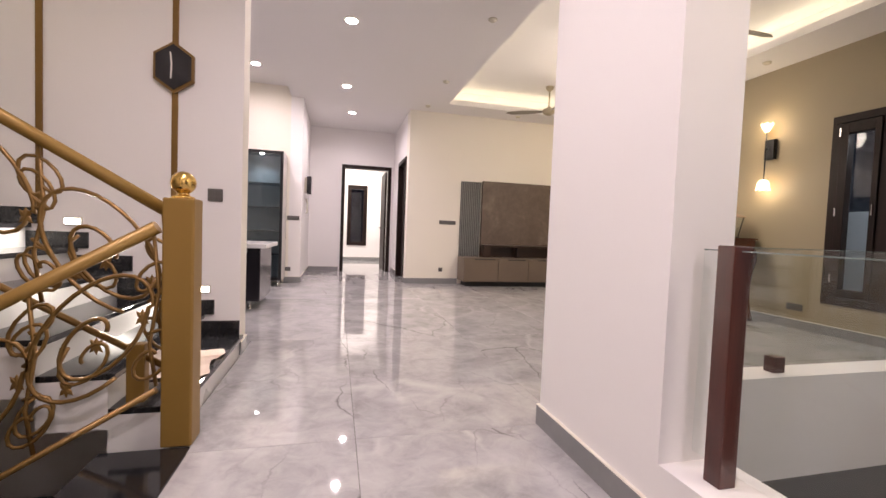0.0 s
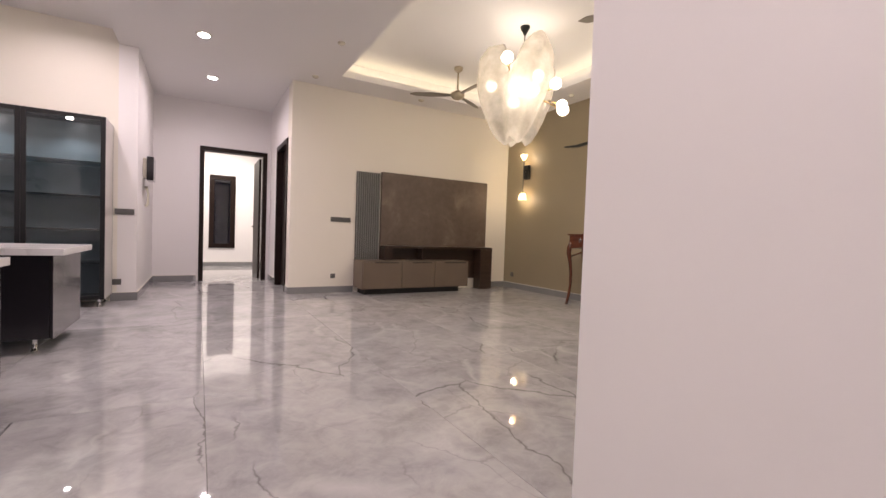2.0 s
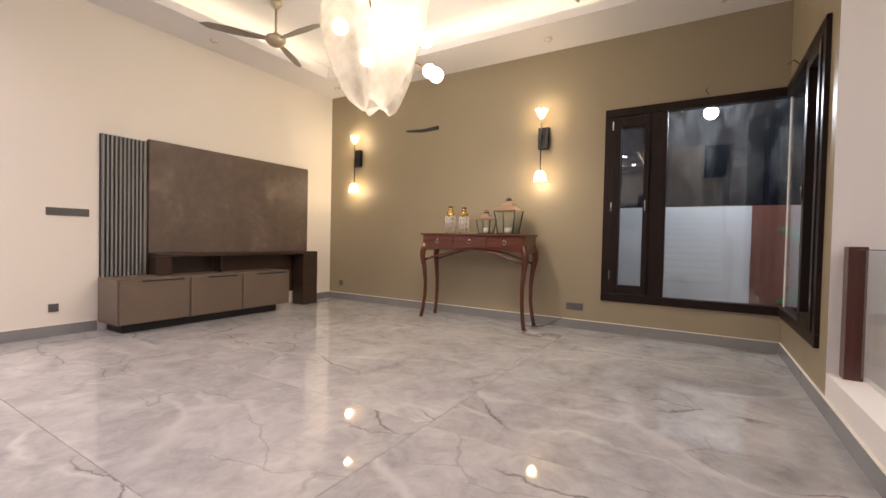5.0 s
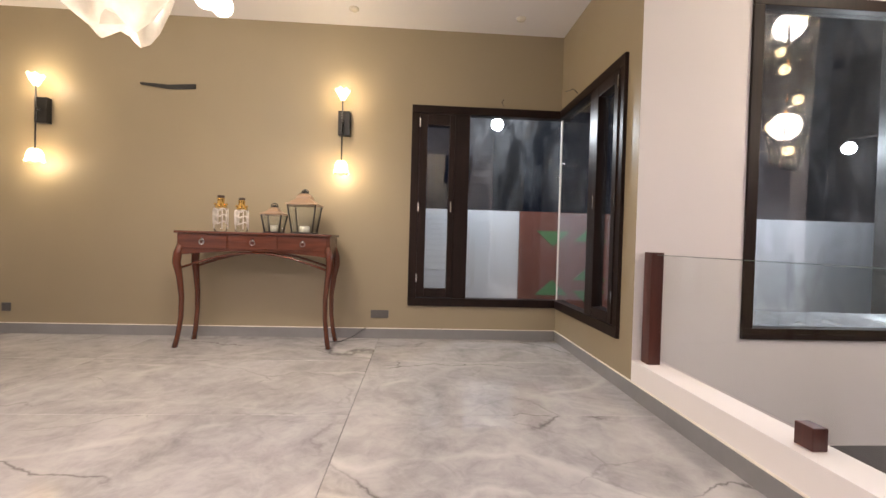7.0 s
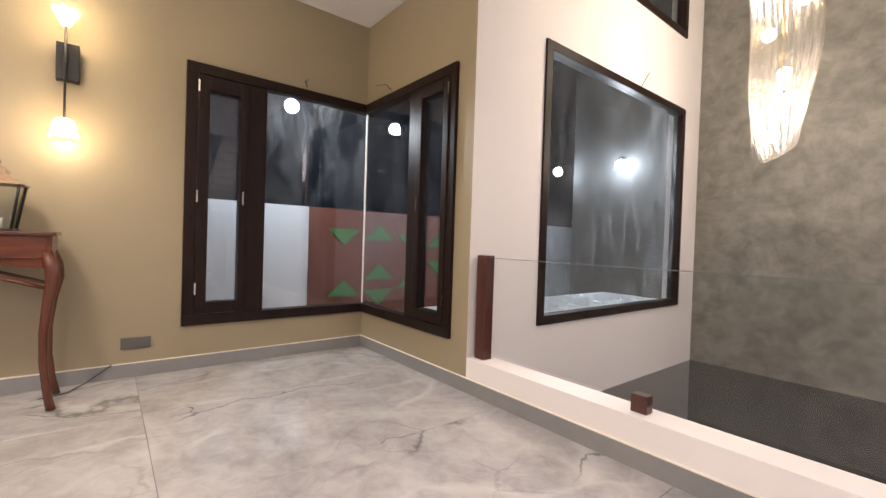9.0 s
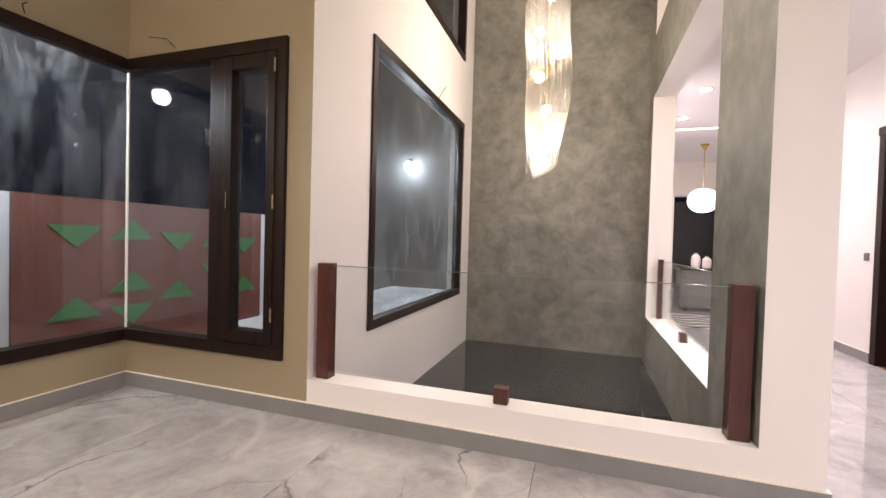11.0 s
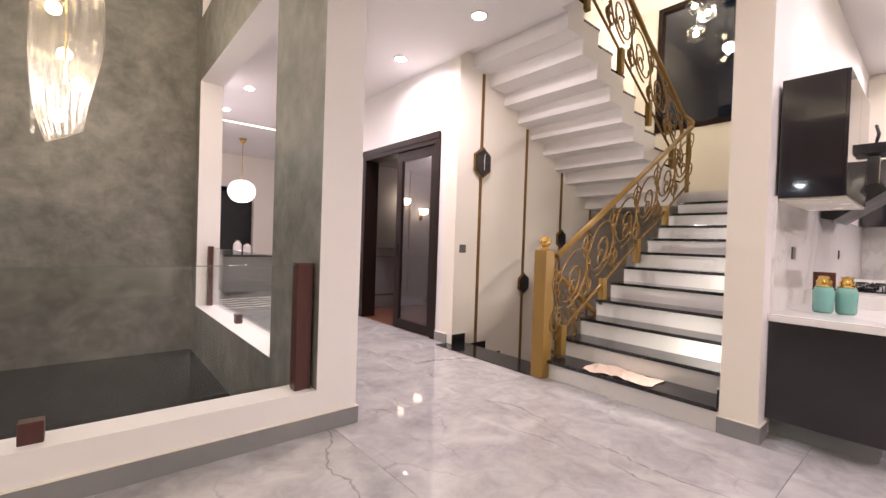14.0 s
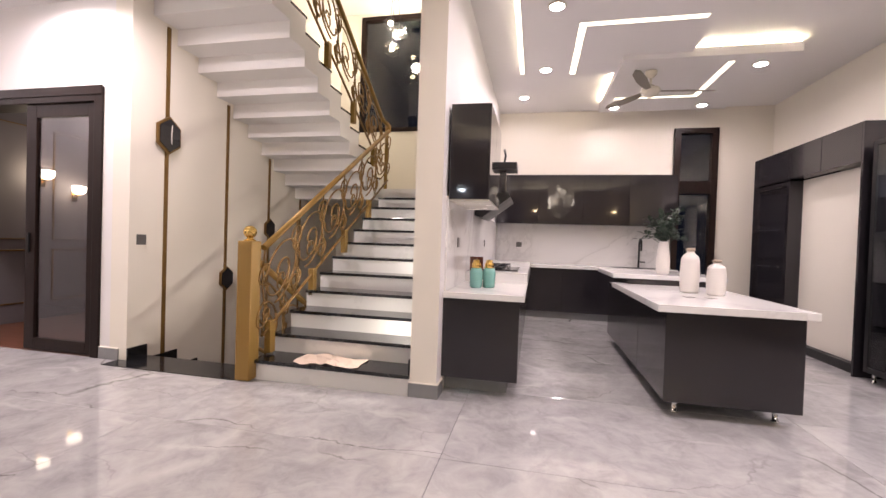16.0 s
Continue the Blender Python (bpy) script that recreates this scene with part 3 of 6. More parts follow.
skirting("baseboard", [
    (5.795, 5.81, 2.085, 8.38), (1.4, 5.81, 2.07, 2.085), (1.105, 1.4, 2.07, 2.085), (1.105, 1.12, -2.4, 2.069), (1.33, 2.42, 8.365, 8.38), (5.25, 5.795, 8.365, 8.38),
    (1.315, 1.33, 8.365, 8.66), (1.315, 1.33, 9.78, 10.66), (-0.71, 0.0, 10.645, 10.66), (-0.71, -0.695, 8.365, 10.645), (-1.0, -0.71, 8.365, 8.38),
    (-0.87, -0.855, 0.46, 0.7), (-0.87, -0.855, -2.4, -1.5), (-0.8, -0.785, 3.64, 3.885), (-0.97, -0.8, 3.87, 3.885), (-1.45, 1.75, 14.285, 14.3), (-3.6, 1.12, -8.2, -8.185)])


# outdoors at night
XW = 5.9
bm = bmesh.new()
cuboid(bm, 7.0, 7.15, 2.24, 12, -0.6, 1.58)
cuboid(bm, 7.0, 7.15, -12, -0.75, -0.6, 1.58)
tagged(obj("boundary_wall", bm, OUTWHITE), "white painted garden boundary wall at night", "wall", kind="structure")
bm = bmesh.new()
cuboid(bm, 6.97, 7.13, -0.75, 2.24, -0.6, 1.58)
for i, (y, z, up) in enumerate(((1.75, 1.2, 0), (1.2, 1.28, 1), (1.75, 0.5, 1), (1.2, 0.72, 1), (1.2, 0.35, 0), (0.65, 1.15, 0), (0.65, 0.58, 1), (0.1, 1.2, 1), (0.1, 0.75, 0), (-0.4, 1.1, 0), (-0.4, 0.55, 1))):
    s = 1 if up else -1
    prism(bm, [(y - 0.24, z - s * 0.11), (y + 0.24, z - s * 0.11), (y, z + s * 0.11)], "x", 6.955, 6.971, 1)
tagged(obj("painted_wall", bm, [OUTRED, OUTGREEN]), "brick-red garden wall painted with green triangles", "wall", kind="structure")
slab("wall_outhouse", [(4.25, XW, -2.15, -1.95, -0.1, 4.4)], surface("outhouse_grey_render", (0.075, 0.078, 0.082), 0.7, vary=0.12, scale=2.5, grain=50, relief=0.15), "grey rendered wall across the end of the yard", cat="wall")


def flood_lamp(x, y, z, hold, power):
    """A small flood lamp on a bracket reaching from the wall point hold."""
    e = root("flood_lamp", x, y, z, "small lit flood lamp on a bracket outside", "outdoor lamp", "outdoor lamps")
    bm = bmesh.new()
    tube(bm, [hold, (x, y, z + 0.1), (x, y, z + 0.05)], 0.012, 6)
    rooted(e, obj("bracket", bm, BLACK))
    bm = bmesh.new()
    lathe(bm, [(0.02, z + 0.075), (0.035, z + 0.07), (0.045, z + 0.055), (0.04, z + 0.046)], x, y, 16)
    rooted(e, obj("housing", bm, BLACK))
    bm = bmesh.new()
    lathe(bm, [(0.072 * math.sin(k * 0.2618) + 0.002, z - 0.026 + 0.072 * math.cos(k * 0.2618)) for k in range(13)], x, y, 18)
    o = rooted(e, obj("lens", bm, FLOOD, smooth=True))
    o.visible_shadow = False
    lamp("flood_light", "POINT", (x, y, z - 0.03), power, (0.86, 0.92, 1.0), 0.06)


flood_lamp(6.34, 2.72, 2.65, (6.02, 2.72, 2.8), 40)
flood_lamp(4.98, -1.8, 2.47, (4.98, -1.955, 2.56), 18)
flood_lamp(6.14, -1.83, 2.49, (5.9, -1.99, 2.58), 18)


# ---- living room things ----
def media_unit():
    e = root("media_unit", 3.8, 8.2, 0, "brown suede-finish media wall with grey slats, shelf and low cabinet", "media unit")
    Y = 8.378
    rooted(e, box("slat_back", 2.44, 2.88, Y - 0.015, Y, 0.58, 2.14, SLATDARK, bevel=0))
    for i in range(11):
        x = 2.45 + i * 0.04
        rooted(e, box("slat", x, x + 0.02, Y - 0.05, Y - 0.016, 0.58, 2.14, SLATGREY, bevel=0.002))
    rooted(e, box("panel", 2.9, 5.24, Y - 0.06, Y, 0.84, 2.17, SUEDE, bevel=0.004))
    rooted(e, box("back_panel", 2.9, 5.0, Y - 0.03, Y, 0.2, 0.8, SHELFWOOD))
    rooted(e, box("shelf", 2.9, 5.25, 8.08, Y, 0.80, 0.838, SHELFWOOD, bevel=0.003))
    rooted(e, box("shelf_leg", 4.97, 5.25, 8.08, 8.31, 0.0, 0.799, SHELFWOOD, bevel=0.003))
    rooted(e, box("divider", 2.9, 3.05, 8.1, 8.3, 0.585, 0.799, SHELFWOOD))
    rooted(e, box("divider", 3.66, 3.69, 8.12, 8.3, 0.585, 0.799, SHELFWOOD))
    rooted(e, box("cabinet_body", 2.42, 4.54, 7.88, 8.35, 0.1, 0.58, CABWOOD, bevel=0.004))
    # Cabinet floats; this black block stands in for the shadow beneath it.
    rooted(e, box("plinth", 2.5, 4.4, 7.98, 8.34, 0.0, 0.099, SLATDARK))
    for x0, x1 in ((2.435, 3.12), (3.15, 3.78), (3.81, 4.53)):
        d = rooted(e, box("cabinet_door", x0, x1, 7.862, 7.878, 0.11, 0.565, CABWOOD, bevel=0.003))
        tagged(d, "flush laminate drop front")
        subpart(d, box("finger_slot", x0 + 0.2, x1 - 0.05, 7.855, 7.8615, 0.545, 0.563, SLATDARK, bevel=0.001))


media_unit()


def curved_leg(bm, x, y, sx, sy):
    """A cabriole leg, thick at the knee and bowed to the foot."""
    pts = [(x, y, 1.02), (x + sx * 0.012, y + sy * 0.028, 0.93), (x + sx * 0.016, y + sy * 0.035, 0.84), (x, y + sy * 0.012, 0.70), (x - sx * 0.006, y - sy * 0.008, 0.5),
           (x - sx * 0.004, y - sy * 0.006, 0.3), (x + sx * 0.008, y + sy * 0.014, 0.12), (x + sx * 0.022, y + sy * 0.036, 0.0)]
    tube(bm, pts, [0.036, 0.04, 0.038, 0.030, 0.025, 0.023, 0.023, 0.026], 8)


def console_table():
    X0, X1, Y0, Y1, Z = 5.28, 5.66, 4.57, 6.05, 1.13
    e = root("console_table", 5.47, 5.31, 0, "reddish mahogany console table with three drawers and bowed legs", "console table")
    rooted(e, box("top", X0 - 0.02, X1 + 0.02, Y0 - 0.02, Y1 + 0.02, Z, Z + 0.025, MAHOGY, bevel=0.008))
    bm = bmesh.new()
    n = 16
    up = [(Y0 + (Y1 - Y0) * i / n, 0.945 - 0.05 * abs(2 * i / n - 1) ** 2 + 0.02) for i in range(n + 1)]
    prism(bm, up + [(Y1, Z - 0.001), (Y0, Z - 0.001)], "x", X0 + 0.012, X1)
    rooted(e, obj("apron", bm, MAHOGY))
    for i in range(3):
        y0 = Y0 + 0.03 + i * 0.485
        d = rooted(e, box("drawer", X0, X0 + 0.0118, y0, y0 + 0.47, 0.985, Z - 0.008, MAHOGY, bevel=0.004))
        bm = bmesh.new()
        yc = y0 + 0.235
        lathe(bm, [(0.0, 0.0), (0.014, 0.002), (0.014, 0.008), (0.0, 0.012)], n=10)
        bmesh.ops.transform(bm, verts=bm.verts, matrix=pose(X0 - 0.0005, yc, 1.075, 0, -90, 0))
        tube(bm, [(X0 - 0.014, yc + 0.024 * math.cos(a * 0.5236), 1.048 + 0.024 * math.sin(a * 0.5236)) for a in range(12)], 0.0035, 5, closed=True)
        subpart(d, tagged(obj("ring_pull", bm, CHROME), "small metal ring pull"))
    for x, sx in ((X0 + 0.03, -1), (X1 - 0.03, 1)):
        for y, sy in ((Y0 + 0.03, -1), (Y1 - 0.03, 1)):
            bm = bmesh.new()
            curved_leg(bm, x, y, sx, sy)
            rooted(e, obj("leg", bm, MAHOG, smooth=True))
    for x in (X0 + 0.035, X1 - 0.035):
        for s in (0, 1):
            ya, yb = (Y0 + 0.03, (Y0 + Y1) / 2) if s == 0 else (Y1 - 0.03, (Y0 + Y1) / 2)
            bm = bmesh.new()
            tube(bm, [(x, ya + (yb - ya) * k / 6, 0.79 + 0.16 * math.sin(k / 6 * 1.5708)) for k in range(7)], 0.013, 6)
            rooted(e, obj("stretcher", bm, MAHOG))


console_table()
TT = 1.156


def lattice_vase(y, h):
    e = root("lattice_vase", 5.47, y, TT, "glass bottle vase with white lattice and a gold neck", "vase", "vases on the console")
    s = h / 0.4
    bm = bmesh.new()
    lathe(bm, [(0.05 * s, 0.0), (0.066 * s, 0.02 * s), (0.07 * s, 0.12 * s), (0.07 * s, 0.22 * s), (0.055 * s, 0.275 * s), (0.038 * s, 0.3 * s)], n=20)
    o = obj("body", bm, CRYSTAL)
    o.parent = e
    bm = bmesh.new()
    for k in range(10):
        a = k * 0.6283
        tube(bm, [(0.072 * s * math.cos(a), 0.072 * s * math.sin(a), z * s) for z in (0.1 if k % 2 else 0.03, 0.16, 0.235)], 0.0055 * s, 5)
    for z in (0.1, 0.17, 0.235):
        tube(bm, [(0.072 * s * math.cos(k * 0.3142), 0.072 * s * math.sin(k * 0.3142), (z + (0.012 if k % 4 < 2 else -0.012)) * s) for k in range(20)], 0.005 * s, 5, closed=True)
    o = obj("lattice", bm, PORCELAIN)
    o.parent = e
    bm = bmesh.new()
    lathe(bm, [(0.064 * s, 0.255 * s), (0.05 * s, 0.285 * s), (0.036 * s, 0.305 * s), (0.034 * s, 0.345 * s), (0.04 * s, 0.36 * s), (0.03 * s, 0.362 * s)], n=16)
    for k in range(9):
        bmesh.ops.create_icosphere(bm, subdivisions=1, radius=0.014 * s, matrix=Matrix.Translation((0.056 * s * math.cos(k * 0.698), 0.056 * s * math.sin(k * 0.698), (0.265 + 0.03 * (k % 2)) * s)))
    o = obj("neck", bm, BRASS)
    o.parent = e
    bm = bmesh.new()
    lathe(bm, [(0.03 * s, 0.361 * s), (0.036 * s, 0.372 * s), (0.036 * s, 0.39 * s), (0.02 * s, 0.392 * s)], n=14)
    o = obj("stopper", bm, SHELFWOOD)
    o.parent = e


lattice_vase(5.72, 0.38)
lattice_vase(5.51, 0.36)


def lantern(y, w, h):
    """A tapered glass candle lantern under a metal hood."""
    e = root("lantern", 5.47, y, TT, "glass candle lantern with copper-brown metal hood", "lantern", "lanterns on the console")
    a, b, t = w * 0.36, w * 0.5, h * 0.62
    for sx in (-1, 1):
        for sy in (-1, 1):
            bm = bmesh.new()
            tube(bm, [(sx * a, sy * a, 0.012), (sx * b, sy * b, t)], 0.008, 4)
            o = obj("corner_bar", bm, BLACK)
            o.parent = e
    bm = bmesh.new()
    cuboid(bm, -a - 0.012, a + 0.012, -a - 0.012, a + 0.012, 0, 0.014, 0, 0.003)
    o = obj("base", bm, BLACK)
    o.parent = e
    for k in range(4):
        c, s_ = math.cos(k * 1.5708), math.sin(k * 1.5708)
        bm = bmesh.new()
        q = [(a * 0.97, -a * 0.95, 0.016), (a * 0.97, a * 0.95, 0.016), (b * 0.97, b * 0.95, t), (b * 0.97, -b * 0.95, t)]
        vs = [bm.verts.new((x * c - yy * s_, x * s_ + yy * c, z)) for x, yy, z in q]
        vi = [bm.verts.new(((x - 0.004) * c - yy * s_, (x - 0.004) * s_ + yy * c, z)) for x, yy, z in q]
        bm.faces.new(vs), bm.faces.new(vi[::-1])
        for i in range(4):
            bm.faces.new((vs[i], vs[(i + 1) % 4], vi[(i + 1) % 4], vi[i]))
        o = obj("pane", bm, PANE)
        o.parent = e
    bm = bmesh.new()
    r = b * 1.414
    lathe(bm, [(r * 1.12, t), (r * 1.12, t + 0.012), (r * 0.98, t + 0.018), (r * 0.62, t + h * 0.12), (r * 0.5, t + h * 0.15), (r * 0.5, t + h * 0.2), (r * 0.32, t + h * 0.25), (r * 0.1, t + h * 0.28)], n=4, smooth=False)
    bmesh.ops.rotate(bm, verts=bm.verts, cent=(0, 0, 0), matrix=Matrix.Rotation(0.7854, 3, "Z"))
    o = obj("hood", bm, surface("copper_brown_metal", (0.42, 0.30, 0.21), 0.35, metal=0.6, vary=0.15))
    o.parent = e
    bm = bmesh.new()
    tube(bm, [(0, 0.034 * math.cos(k * 0.5236), t + h * 0.28 + 0.012 + 0.024 * math.sin(k * 0.5236)) for k in range(12)], 0.005, 5, closed=True)
    lathe(bm, [(0.022, t + h * 0.27), (0.03, t + h * 0.3), (0.012, t + h * 0.34)], n=10)
    o = obj("ring_handle", bm, BLACK)
    o.parent = e
    bm = bmesh.new()
    lathe(bm, [(a * 0.5, 0.015), (a * 0.5, 0.08), (a * 0.1, 0.082)], n=14)
    o = obj("candle", bm, IVORY)
    o.parent = e


lantern(5.18, 0.20, 0.30)
lantern(4.87, 0.28, 0.47)


def sconce(y):
    e = root("wall_sconce", 5.81, y, 2.3, "black wall sconce with two lit glass shades on a rod", "wall lamp", "sconces on the olive wall")
    rooted(e, box("back_box", 5.745, 5.809, y - 0.075, y + 0.055, 2.26, 2.53, BLACK, bevel=0.004))
    bm = bmesh.new()
    tube(bm, [(5.7, y, 1.95), (5.7, y, 2.63)], 0.008, 8)
    tube(bm, [(5.7, y, 2.4), (5.746, y, 2.4)], 0.012, 8)
    rooted(e, obj("rod", bm, BLACK))
    for z, s in ((2.63, 1), (1.945, -1)):
        bm = bmesh.new()
        prof = [(0.02, 0.0), (0.032, 0.015), (0.045, 0.04), (0.062, 0.085), (0.08, 0.115)] if s > 0 else [(0.02, -0.03), (0.05, -0.02), (0.07, 0.02), (0.075, 0.07), (0.088, 0.115)]
        lathe(bm, [(r, z + s * h) for r, h in prof] + [(r - 0.004, z + s * h) for r, h in prof[::-1]], 5.7, y, 28)
        for v in bm.verts:
            if abs(v.co.z - z) > 0.08:
                v.co.z += s * 0.012 * math.sin(7 * math.atan2(v.co.y - y, v.co.x - 5.7))
        o = rooted(e, tagged(obj("shade", bm, SHADEGLASS, smooth=True), "petal shaped clear glass shade"))
        o.visible_shadow = False
        bm = bmesh.new()
        bmesh.ops.create_icosphere(bm, subdivisions=2, radius=0.03, matrix=Matrix.Translation((5.7, y, z + s * 0.06)))
        rooted(e, obj("bulb", bm, BULB, smooth=True))
        lamp("sconce_lamp", "POINT", (5.66, y, z + s * 0.07), 9, WARM, 0.05)


SHADEGLASS = film_wrap("sconce_shade_glass", (1.0, 0.86, 0.62), 0.55)
sconce(7.73)
sconce(4.55)


def wall_slot():
    bm = bmesh.new()
    pts = [(6.16, 2.71), (6.44, 2.695), (6.74, 2.735), (6.74, 2.755), (6.44, 2.74), (6.16, 2.76)]
    # No slot is cut; a black strip paints the shade inside it.
    prism(bm, pts, "x", 5.79, 5.8095)
    tagged(obj("pipe_chase", bm, SLATDARK), "black strip for the darkness in an open wall slot for cooling pipes", "wall slot")


wall_slot()


def plate(name, x0, x1, y0, y1, z0, z1, n, axis, label="grey plastic switch plate", cat="switch"):
    """A plate with n rockers on the wall."""
    e = root(name, (x0 + x1) / 2, (y0 + y1) / 2, (z0 + z1) / 2, label, cat, "switch plates")
    rooted(e, box("plate", x0, x1, y0, y1, z0, z1, PLASTIC, bevel=0.002))
    for i in range(n):
        if axis == "x":
            w = (x1 - x0 - 0.012) / n
            a = x0 + 0.006 + i * w
            o = box("rocker", a + 0.003, a + w - 0.003, y0 - 0.003, y0 - 0.0005, z0 + 0.014, z1 - 0.014, PLASTIC, bevel=0.001)
        else:
            w = (y1 - y0 - 0.012) / n
            a = y0 + 0.006 + i * w
            side = (x0 - 0.003, x0 - 0.0005) if x0 > 3 else (x1 + 0.0005, x1 + 0.003)
            o = box("rocker", side[0], side[1], a + 0.003, a + w - 0.003, z0 + 0.014, z1 - 0.014, PLASTIC, bevel=0.001)
        rooted(e, o)


plate("switch_plate", 2.0, 2.35, 8.368, 8.379, 1.23, 1.31, 6, "x")
plate("socket_plate", 2.02, 2.10, 8.368, 8.379, 0.25, 0.33, 1, "x", "grey plastic wall socket", "socket")
plate("switch_plate", -0.96, -0.74, 8.368, 8.379, 1.19, 1.27, 4, "x")
plate("socket_plate", -1.02, -0.88, 8.368, 8.379, 0.22, 0.3, 2, "x", "grey plastic wall socket", "socket")
plate("socket_plate", 5.798, 5.809, 4.0, 4.2, 0.23, 0.32, 3, "y", "grey plastic wall socket", "socket")
plate("socket_plate", 5.798, 5.809, 8.05, 8.14, 0.24, 0.33, 1, "y", "grey plastic wall socket", "socket")
plate("switch_plate", -1.05, -0.94, 3.638, 3.649, 1.26, 1.36, 2, "x")
plate("switch_plate", -1.05, -0.95, 0.791, 0.8, 1.12, 1.22, 1, "x")
plate("switch_plate", -0.869, -0.86, -1.68, -1.59, 1.16, 1.25, 1, "y")
plate("switch_plate", -0.11, -0.03, 14.288, 14.299, 1.2, 1.28, 1, "x")


# ---- windows and doors ----
def frame_bars(e, bars, mat=DARKWOOD, name="frame_bar"):
    for b in bars:
        rooted(e, box(name, *b, mat, bevel=0.005))


def corner_window():
    e = root("window_1", 5.81, 2.07, 0.38, "dark walnut corner window with clear panes meeting at a glass edge, night outside", "window", kind="structure")
    z0, z1 = 0.38, 2.65
    xa, xb = 5.78, 5.9
    # east side
    frame_bars(e, [(xa, xb, 1.95, 3.79, z0, z0 + 0.09), (xa, xb, 1.95, 3.79, z1 - 0.09, z1), (xa, xb, 3.70, 3.79, z0 + 0.09, z1 - 0.09), (xa + 0.01, xb, 3.13, 3.3, z0 + 0.09, z1 - 0.09),
                   (xa - 0.01, xb - 0.03, 3.61, 3.70, z0 + 0.1, z1 - 0.1), (xa - 0.01, xb - 0.03, 3.3, 3.36, z0 + 0.1, z1 - 0.1), (xa - 0.01, xb - 0.03, 3.36, 3.61, z0 + 0.1, z0 + 0.2), (xa - 0.01, xb - 0.03, 3.36, 3.61, z1 - 0.22, z1 - 0.1)])
    # south side
    ya, yb = 1.98, 2.1
    frame_bars(e, [(4.25, 5.779, ya, yb, z0, z0 + 0.09), (4.25, 5.779, ya, yb, z1 - 0.09, z1), (4.25, 4.33, ya, yb, z0 + 0.09, z1 - 0.09), (4.78, 4.93, ya, yb - 0.01, z0 + 0.09, z1 - 0.09),
                   (4.33, 4.4, ya + 0.03, yb + 0.01, z0 + 0.1, z1 - 0.1), (4.71, 4.78, ya + 0.03, yb + 0.01, z0 + 0.1, z1 - 0.1), (4.4, 4.71, ya + 0.03, yb + 0.01, z0 + 0.1, z0 + 0.19), (4.4, 4.71, ya + 0.03, yb + 0.01, z1 - 0.2, z1 - 0.1)])
    for b in ((5.84, 5.848, 2.055, 3.13, z0 + 0.09, z1 - 0.09), (5.84, 5.848, 3.36, 3.61, z0 + 0.2, z1 - 0.22), (4.93, 5.838, 2.045, 2.053, z0 + 0.09, z1 - 0.09), (4.4, 4.71, 2.045, 2.053, z0 + 0.19, z1 - 0.2)):
        o = rooted(e, box("pane", *b, WINDOWPANE, bevel=0))
        o.visible_shadow = False
    rooted(e, tagged(box("silicone_edge", 5.836, 5.85, 2.043, 2.057, z0 + 0.09, z1 - 0.09, PORCELAIN, bevel=0), "pale glass joint"))
    for z in (0.65, 1.45, 2.4):
        rooted(e, box("hinge", 5.764, 5.7695, 3.69, 3.705, z, z + 0.1, CHROME, bevel=0.001))
        rooted(e, box("hinge", 4.325, 4.34, 2.1105, 2.116, z, z + 0.1, CHROME, bevel=0.001))
    rooted(e, box("handle", 5.755, 5.7695, 3.325, 3.34, 1.45, 1.57, CHROME, bevel=0.003))
    rooted(e, box("handle", 4.735, 4.75, 2.1105, 2.125, 1.45, 1.57, CHROME, bevel=0.003))


corner_window()


def plain_window(name, axis, pos, depth, a0, a1, z0, z1, label, w=0.09, mull=(), glazing=None):
    e = root(name, pos if axis == "x" else (a0 + a1) / 2, (a0 + a1) / 2 if axis == "x" else pos, z0, label, "window", kind="structure")
    p0, p1 = pos, pos + depth

    def bar(s, t, c, d, nm="frame_bar", m=DARKWOOD, q0=p0, q1=p1, bev=0.005):
        b = (q0, q1, s, t, c, d) if axis == "x" else (s, t, q0, q1, c, d)
        return rooted(e, box(nm, *b, m, bevel=bev))
    bar(a0, a1, z0, z0 + w), bar(a0, a1, z1 - w, z1), bar(a0, a0 + w, z0 + w, z1 - w), bar(a1 - w, a1, z0 + w, z1 - w)
    for s, t, c, d in mull:
        bar(s, t, c, d)
    q = (p0 + p1) / 2
    o = bar(a0 + w, a1 - w, z0 + w, z1 - w, "pane", glazing or WINDOWPANE, q - 0.004, q + 0.004, 0)
    o.visible_shadow = False
    return e


plain_window("window_2", "x", 4.03, 0.12, -1.7, 1.23, 0.44, 3.04, "large dark framed atrium window, night outside", 0.085, glazing=DUSTYPANE)
plain_window("window_3", "x", 4.03, 0.12, -1.67, 0.2, 3.97, 6.4, "upper dark framed atrium window", 0.08)
plain_window("window_4", "x", -5.3, 0.12, 1.2, 2.75, 3.3, 5.49, "large dark landing window at night", 0.08)
plain_window("window_5", "y", 14.27, 0.1, 0.28, 0.92, 0.5, 2.5, "narrow dark bedroom window", 0.12)
kd = plain_window("door_1", "x", -5.6, 0.12, 6.87, 7.55, 0.0, 3.32, "tall dark narrow kitchen door with glass", 0.1, ((6.97, 7.45, 2.2, 2.42), (6.97, 7.45, 0.1, 0.5)))
tagged(kd, category="door")


